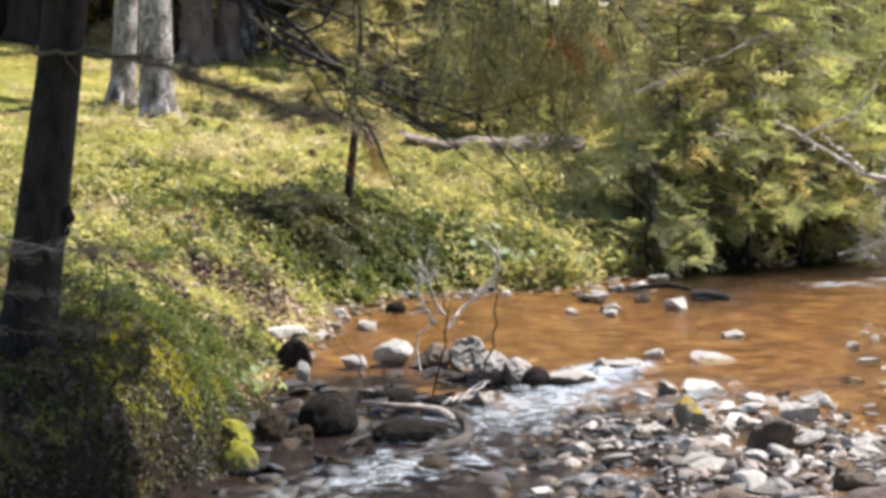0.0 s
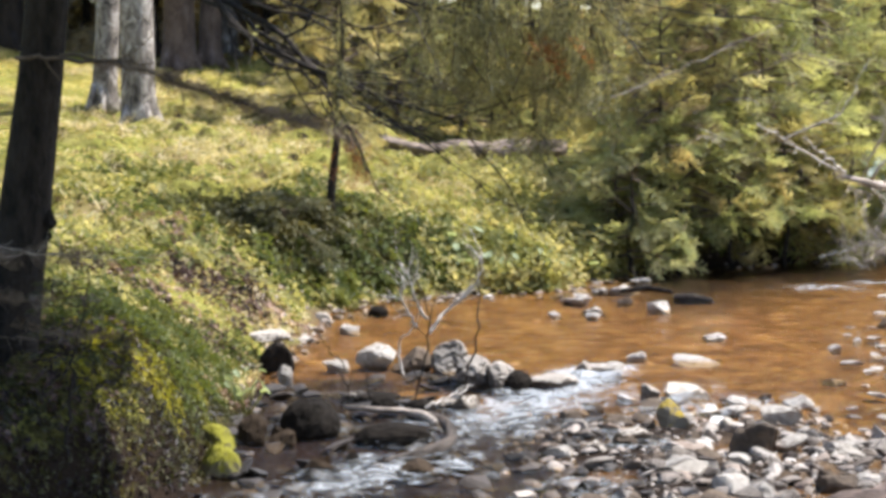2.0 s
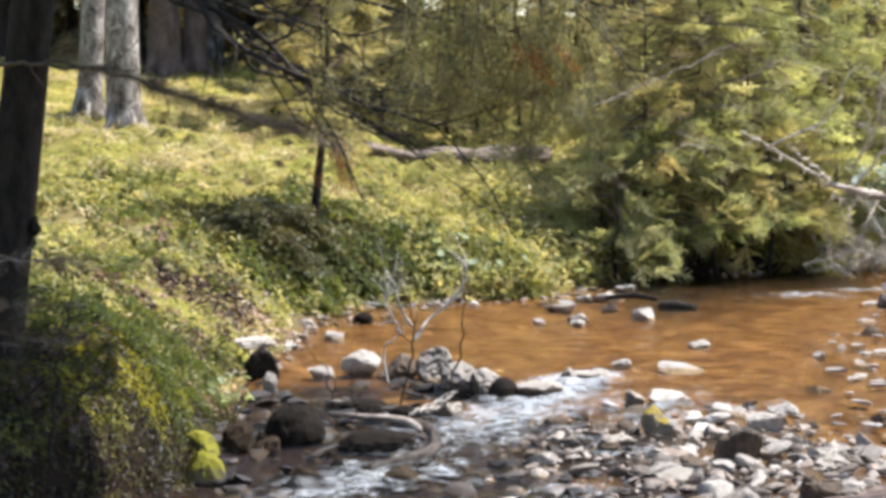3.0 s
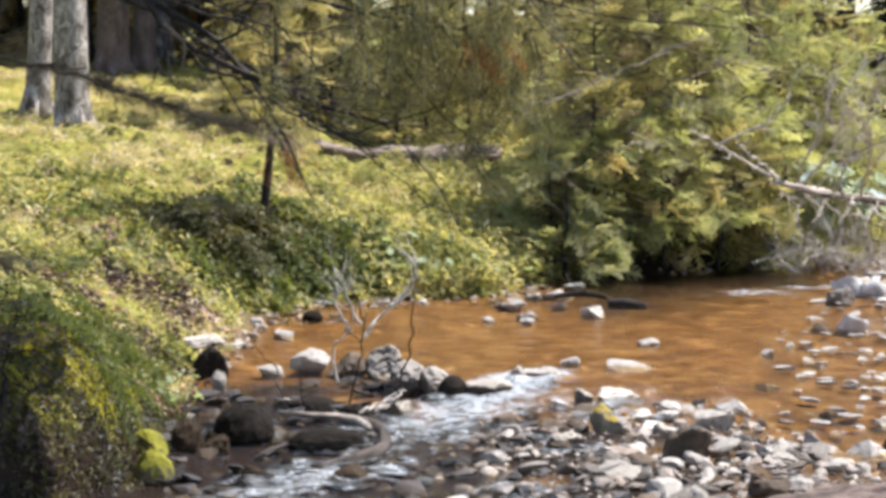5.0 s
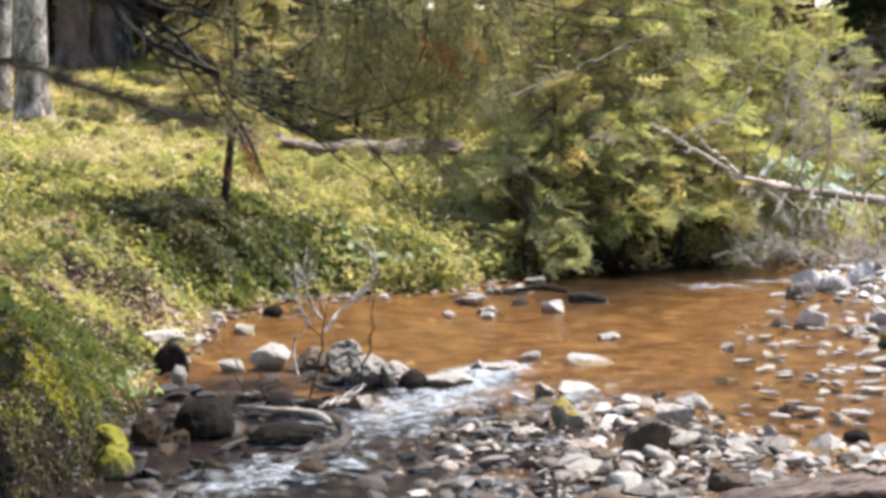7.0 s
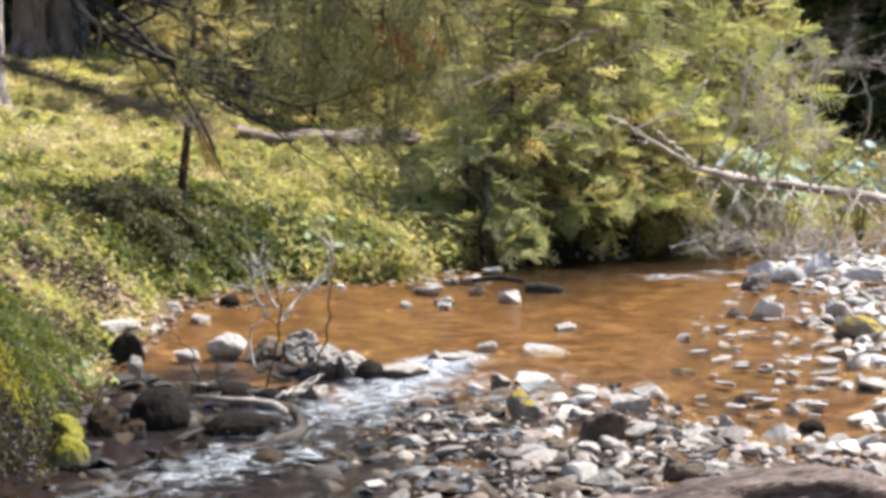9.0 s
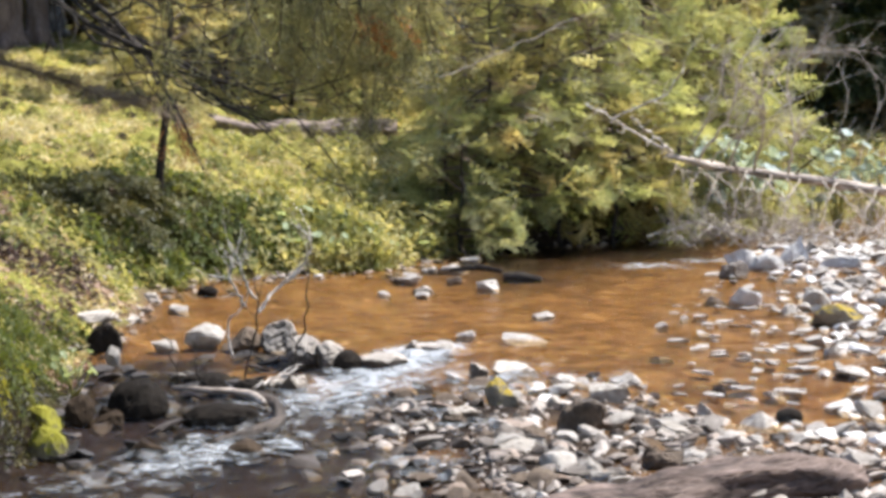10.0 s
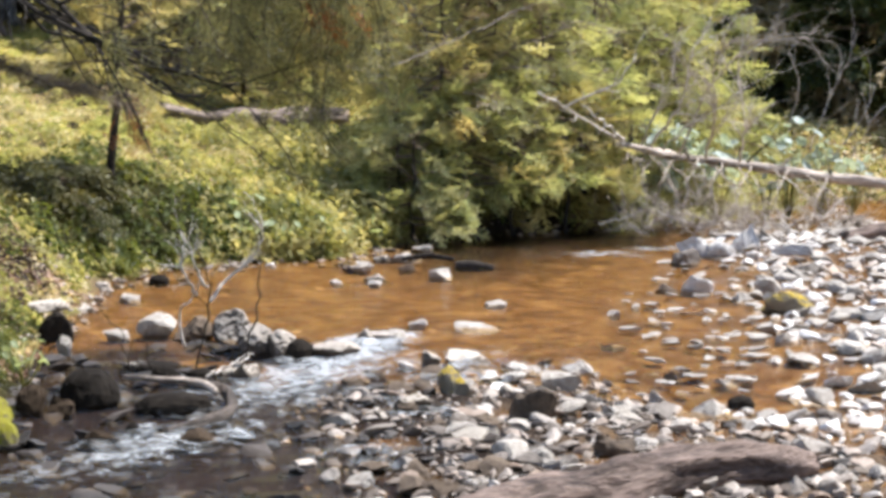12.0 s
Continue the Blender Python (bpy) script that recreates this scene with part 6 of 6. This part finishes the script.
PALE = [stone_mesh("gravel_stone", M_WHITE, 930 + s, 2, 12, 0.04) for s in range(5)]
BROWN = [stone_mesh("gravel_stone", M_BROWNSTONE, 945 + s, 2, 12, 0.04) for s in range(5)]
rng = np.random.default_rng(404)


def bar_places(n, seed, lo=-0.07):
    r = np.random.default_rng(seed)
    x, y = r.uniform(-0.6, 7.6, n * 12), r.uniform(11.4, 26.5, n * 12)
    z = ground_z(x, y) - pool_level(x, y)
    z = np.where(z < 0, z / SHALLOW, z)
    base = land(x, y) - pool_level(x, y)
    ok = (base > -0.112) & (dist_line(x, y, SHORE) < -0.25) & (z > lo + r.uniform(-0.04, 0.04, len(x))) & (x < 3.4 + (y - 11) * 0.36) & (x > 0.3 + 0.25 * np.sin(y * 3))
    ok &= r.uniform(0, 1, len(x)) < np.clip(0.25 + (x - 0.4) / 1.3 + 0.3 * np.maximum(y - 16, 0), 0, 1)
    ok &= ~((np.abs(dist_line(x, y, RUN)) < 0.3) & (y < 17.8) & (r.uniform(0, 1, len(x)) < 0.8))
    return np.stack([x, y], 1)[ok][:n]


for k, (x, y) in enumerate(bar_places(295, 11, -0.09)):
    w = rng.uniform(0.08, 0.23)
    brown = x < 1.6 and k % 3 > 0
    ob = new("gravel_stone", BROWN[k % 5] if brown else (PALE if k % 4 == 0 or y + 2.2 * (x - 2.2) > 15.6 else SMALL)[k % 5])
    ob.matrix_world = pose(x, y, max(gz1(x, y), pool_level(np.array(x), np.array(y)) - 0.02) + w * 0.16, rng.normal(0, 14), rng.normal(0, 14), rng.uniform(0, 360)) @ Matrix.Diagonal((w, w * rng.uniform(0.6, 0.95), w * rng.uniform(0.28, 0.52), 1))
    tagged(ob, "small wet brown stone at the edge of the gravel bar" if brown else "small pale river stone on the gravel bar" if k % 4 == 0 or y + 2.2 * (x - 2.2) > 15.6 else "small grey-brown river stone on the gravel bar", "stone", "gravel stones")


for k in range(48):
    x, y = rng.uniform(2.4, 5.6), rng.uniform(13.6, 23.5)
    w = rng.uniform(0.07, 0.2)
    if dist_line(np.array(x), np.array(y), SHORE) > -0.4 or x > 3.2 + (y - 13) * 0.3 or x < 2.2 + (y - 13.6) * 0.24:
        continue
    ob = new("pool_stone", (PALE if k % 2 else SMALL)[k % 5])
    ob.matrix_world = pose(x, y, float(pool_level(np.array(x), np.array(y))) + w * 0.03, rng.normal(0, 5), rng.normal(0, 5), rng.uniform(0, 360)) @ Matrix.Diagonal((w, w * rng.uniform(0.6, 0.95), w * 0.24, 1))
    tagged(ob, "pale stone standing out of the shallow pool" if k % 2 else "grey-brown stone standing out of the shallow pool", "stone", "stones in the pool")


for k in range(92):
    u, y = rng.uniform(0, 1), rng.uniform(15.6, 22.8)
    x = 3.25 + (y - 18) * 0.19 + u * 0.8
    if k >= 36:
        y = 14.9 + 4.8 * u
        x = 2.5 + (y - 14.9) * 0.17 + rng.uniform(0, 1.0)
    w = rng.uniform(0.05, 0.15)
    ob = new("pool_stone", PALE[k % 5])
    ob.matrix_world = pose(x, y, float(pool_level(np.array(x), np.array(y))) + w * 0.02, rng.normal(0, 4), rng.normal(0, 4), rng.uniform(0, 360)) @ Matrix.Diagonal((w * 1.2, w * rng.uniform(0.6, 0.95), w * 0.26, 1))
    tagged(ob, "flat pale stone awash in the pool", "stone", "stones in the pool")


def pebble_field(name, label, places, lo, hi, seed, mat, flat=0.48):
    r = np.random.default_rng(seed)
    shapes = []
    for s in range(6):
        for detail in (1, 2):
            me = stone_mesh("pebble_shape", mat, 960 + s, detail, 10, 0.04)
            shapes.append((np.array([v.co[:] for v in me.vertices]), np.array([p.vertices[:] for p in me.polygons])))
            bpy.data.meshes.remove(me)
    soup = Soup()
    zz = ground_z(places[:, 0], places[:, 1])
    for (x, y), z in zip(places, zz):
        w = lo + (hi - lo) * r.uniform(0, 1) ** 2
        v, f = shapes[2 * r.integers(6) + (w > 0.07)]
        a = r.uniform(0, 6.28)
        rot = np.array(((math.cos(a), -math.sin(a), 0), (math.sin(a), math.cos(a), 0), (r.normal(0, 0.2), r.normal(0, 0.2), 1)))
        soup.add((v * (w, w * r.uniform(0.6, 1), w * flat)) @ rot.T + (x, y, z + w * 0.12), f)
    ob = new(name, soup.mesh(name, mat))
    return tagged(ob, label, "gravel", kind="stuff")


def split(p, seed):
    """Parts the places of the near bar from those of the upstream bar."""
    far = p[:, 1] + np.maximum(0, 2.2 * (p[:, 0] - 2.2)) + np.random.default_rng(seed).normal(0, 0.5, len(p)) > 15.8
    return p[~far], p[far]


near_bar, far_bar = split(bar_places(3000, 12, -0.12), 3)
pebble_field("gravel", "coarse grey-brown gravel of the stream bar", near_bar, 0.04, 0.15, 5, M_GRAVEL)
pebble_field("pale_gravel", "coarse pale gravel of the upstream bar", far_bar[::2], 0.04, 0.17, 16, M_PALEGRAVEL)
# dark stones added to deepen the shade in the gaps of the bar
pebble_field("dark_gravel", "dark wet stones standing in for shade between the pale gravel", split(bar_places(1500, 19, -0.12), 6)[0], 0.035, 0.12, 20, M_DARKGRAVEL)
near_bar, far_bar = split(bar_places(4500, 13, -0.14), 4)
pebble_field("pebbles", "fine brown and grey pebbles between the stones", near_bar, 0.015, 0.05, 6, M_GRAVEL)
pebble_field("pale_pebbles", "fine pale pebbles of the upstream bar", far_bar[::2], 0.015, 0.05, 17, M_PALEGRAVEL)
r = np.random.default_rng(15)
xs, ys = r.uniform(-1.3, 6.0, 12000), r.uniform(11.4, 27.5, 12000)
dd = dist_line(xs, ys, SHORE)
edge = (dd < np.where((ys > 16.3) & (ys < 21), 0.4, 0.12)) & (dd > np.where(ys < 17.2, -0.1, -0.3))
pebble_field("shore_gravel", "pebbles and small stones along the water's edge", np.stack([xs, ys], 1)[edge & ((ys > 20.5) | ((ys > 15.6) & (ys < 16.6)))][:600], 0.03, 0.11, 7, M_GRAVEL)
pebble_field("pale_shore_gravel", "grey-brown gravel along the foot of the bank", np.stack([xs, ys], 1)[(dd < 0.42) & (dd > -0.12) & (ys >= 17.0) & (ys <= 20.5)][:420], 0.03, 0.10, 21, M_GRAVEL)
pebble_field("dark_shore_gravel", "dark wet pebbles at the foot of the mossy corner", np.stack([xs, ys], 1)[edge & (ys <= 15.6)][:300], 0.03, 0.10, 18, M_WETGRAVEL)
bedm = (dd < -0.3) & ((ys > 17.2) | (xs > 0.8)) & (r.uniform(0, 1, 12000) < 0.3)
pebble_field("bed_stones", "orange-stained stones on the stream bed", np.stack([xs, ys], 1)[bedm][:70], 0.05, 0.14, 8, M_BEDSTONE, 0.1)
low = (dd < -0.05) & (ys < 17.2) & (xs < 0.45 + (ys - 12) * 0.08)
pebble_field("dark_bed_gravel", "dark wet gravel under the lower run of water", np.stack([xs, ys], 1)[low][:320], 0.07, 0.22, 9, M_WETGRAVEL, 0.3)
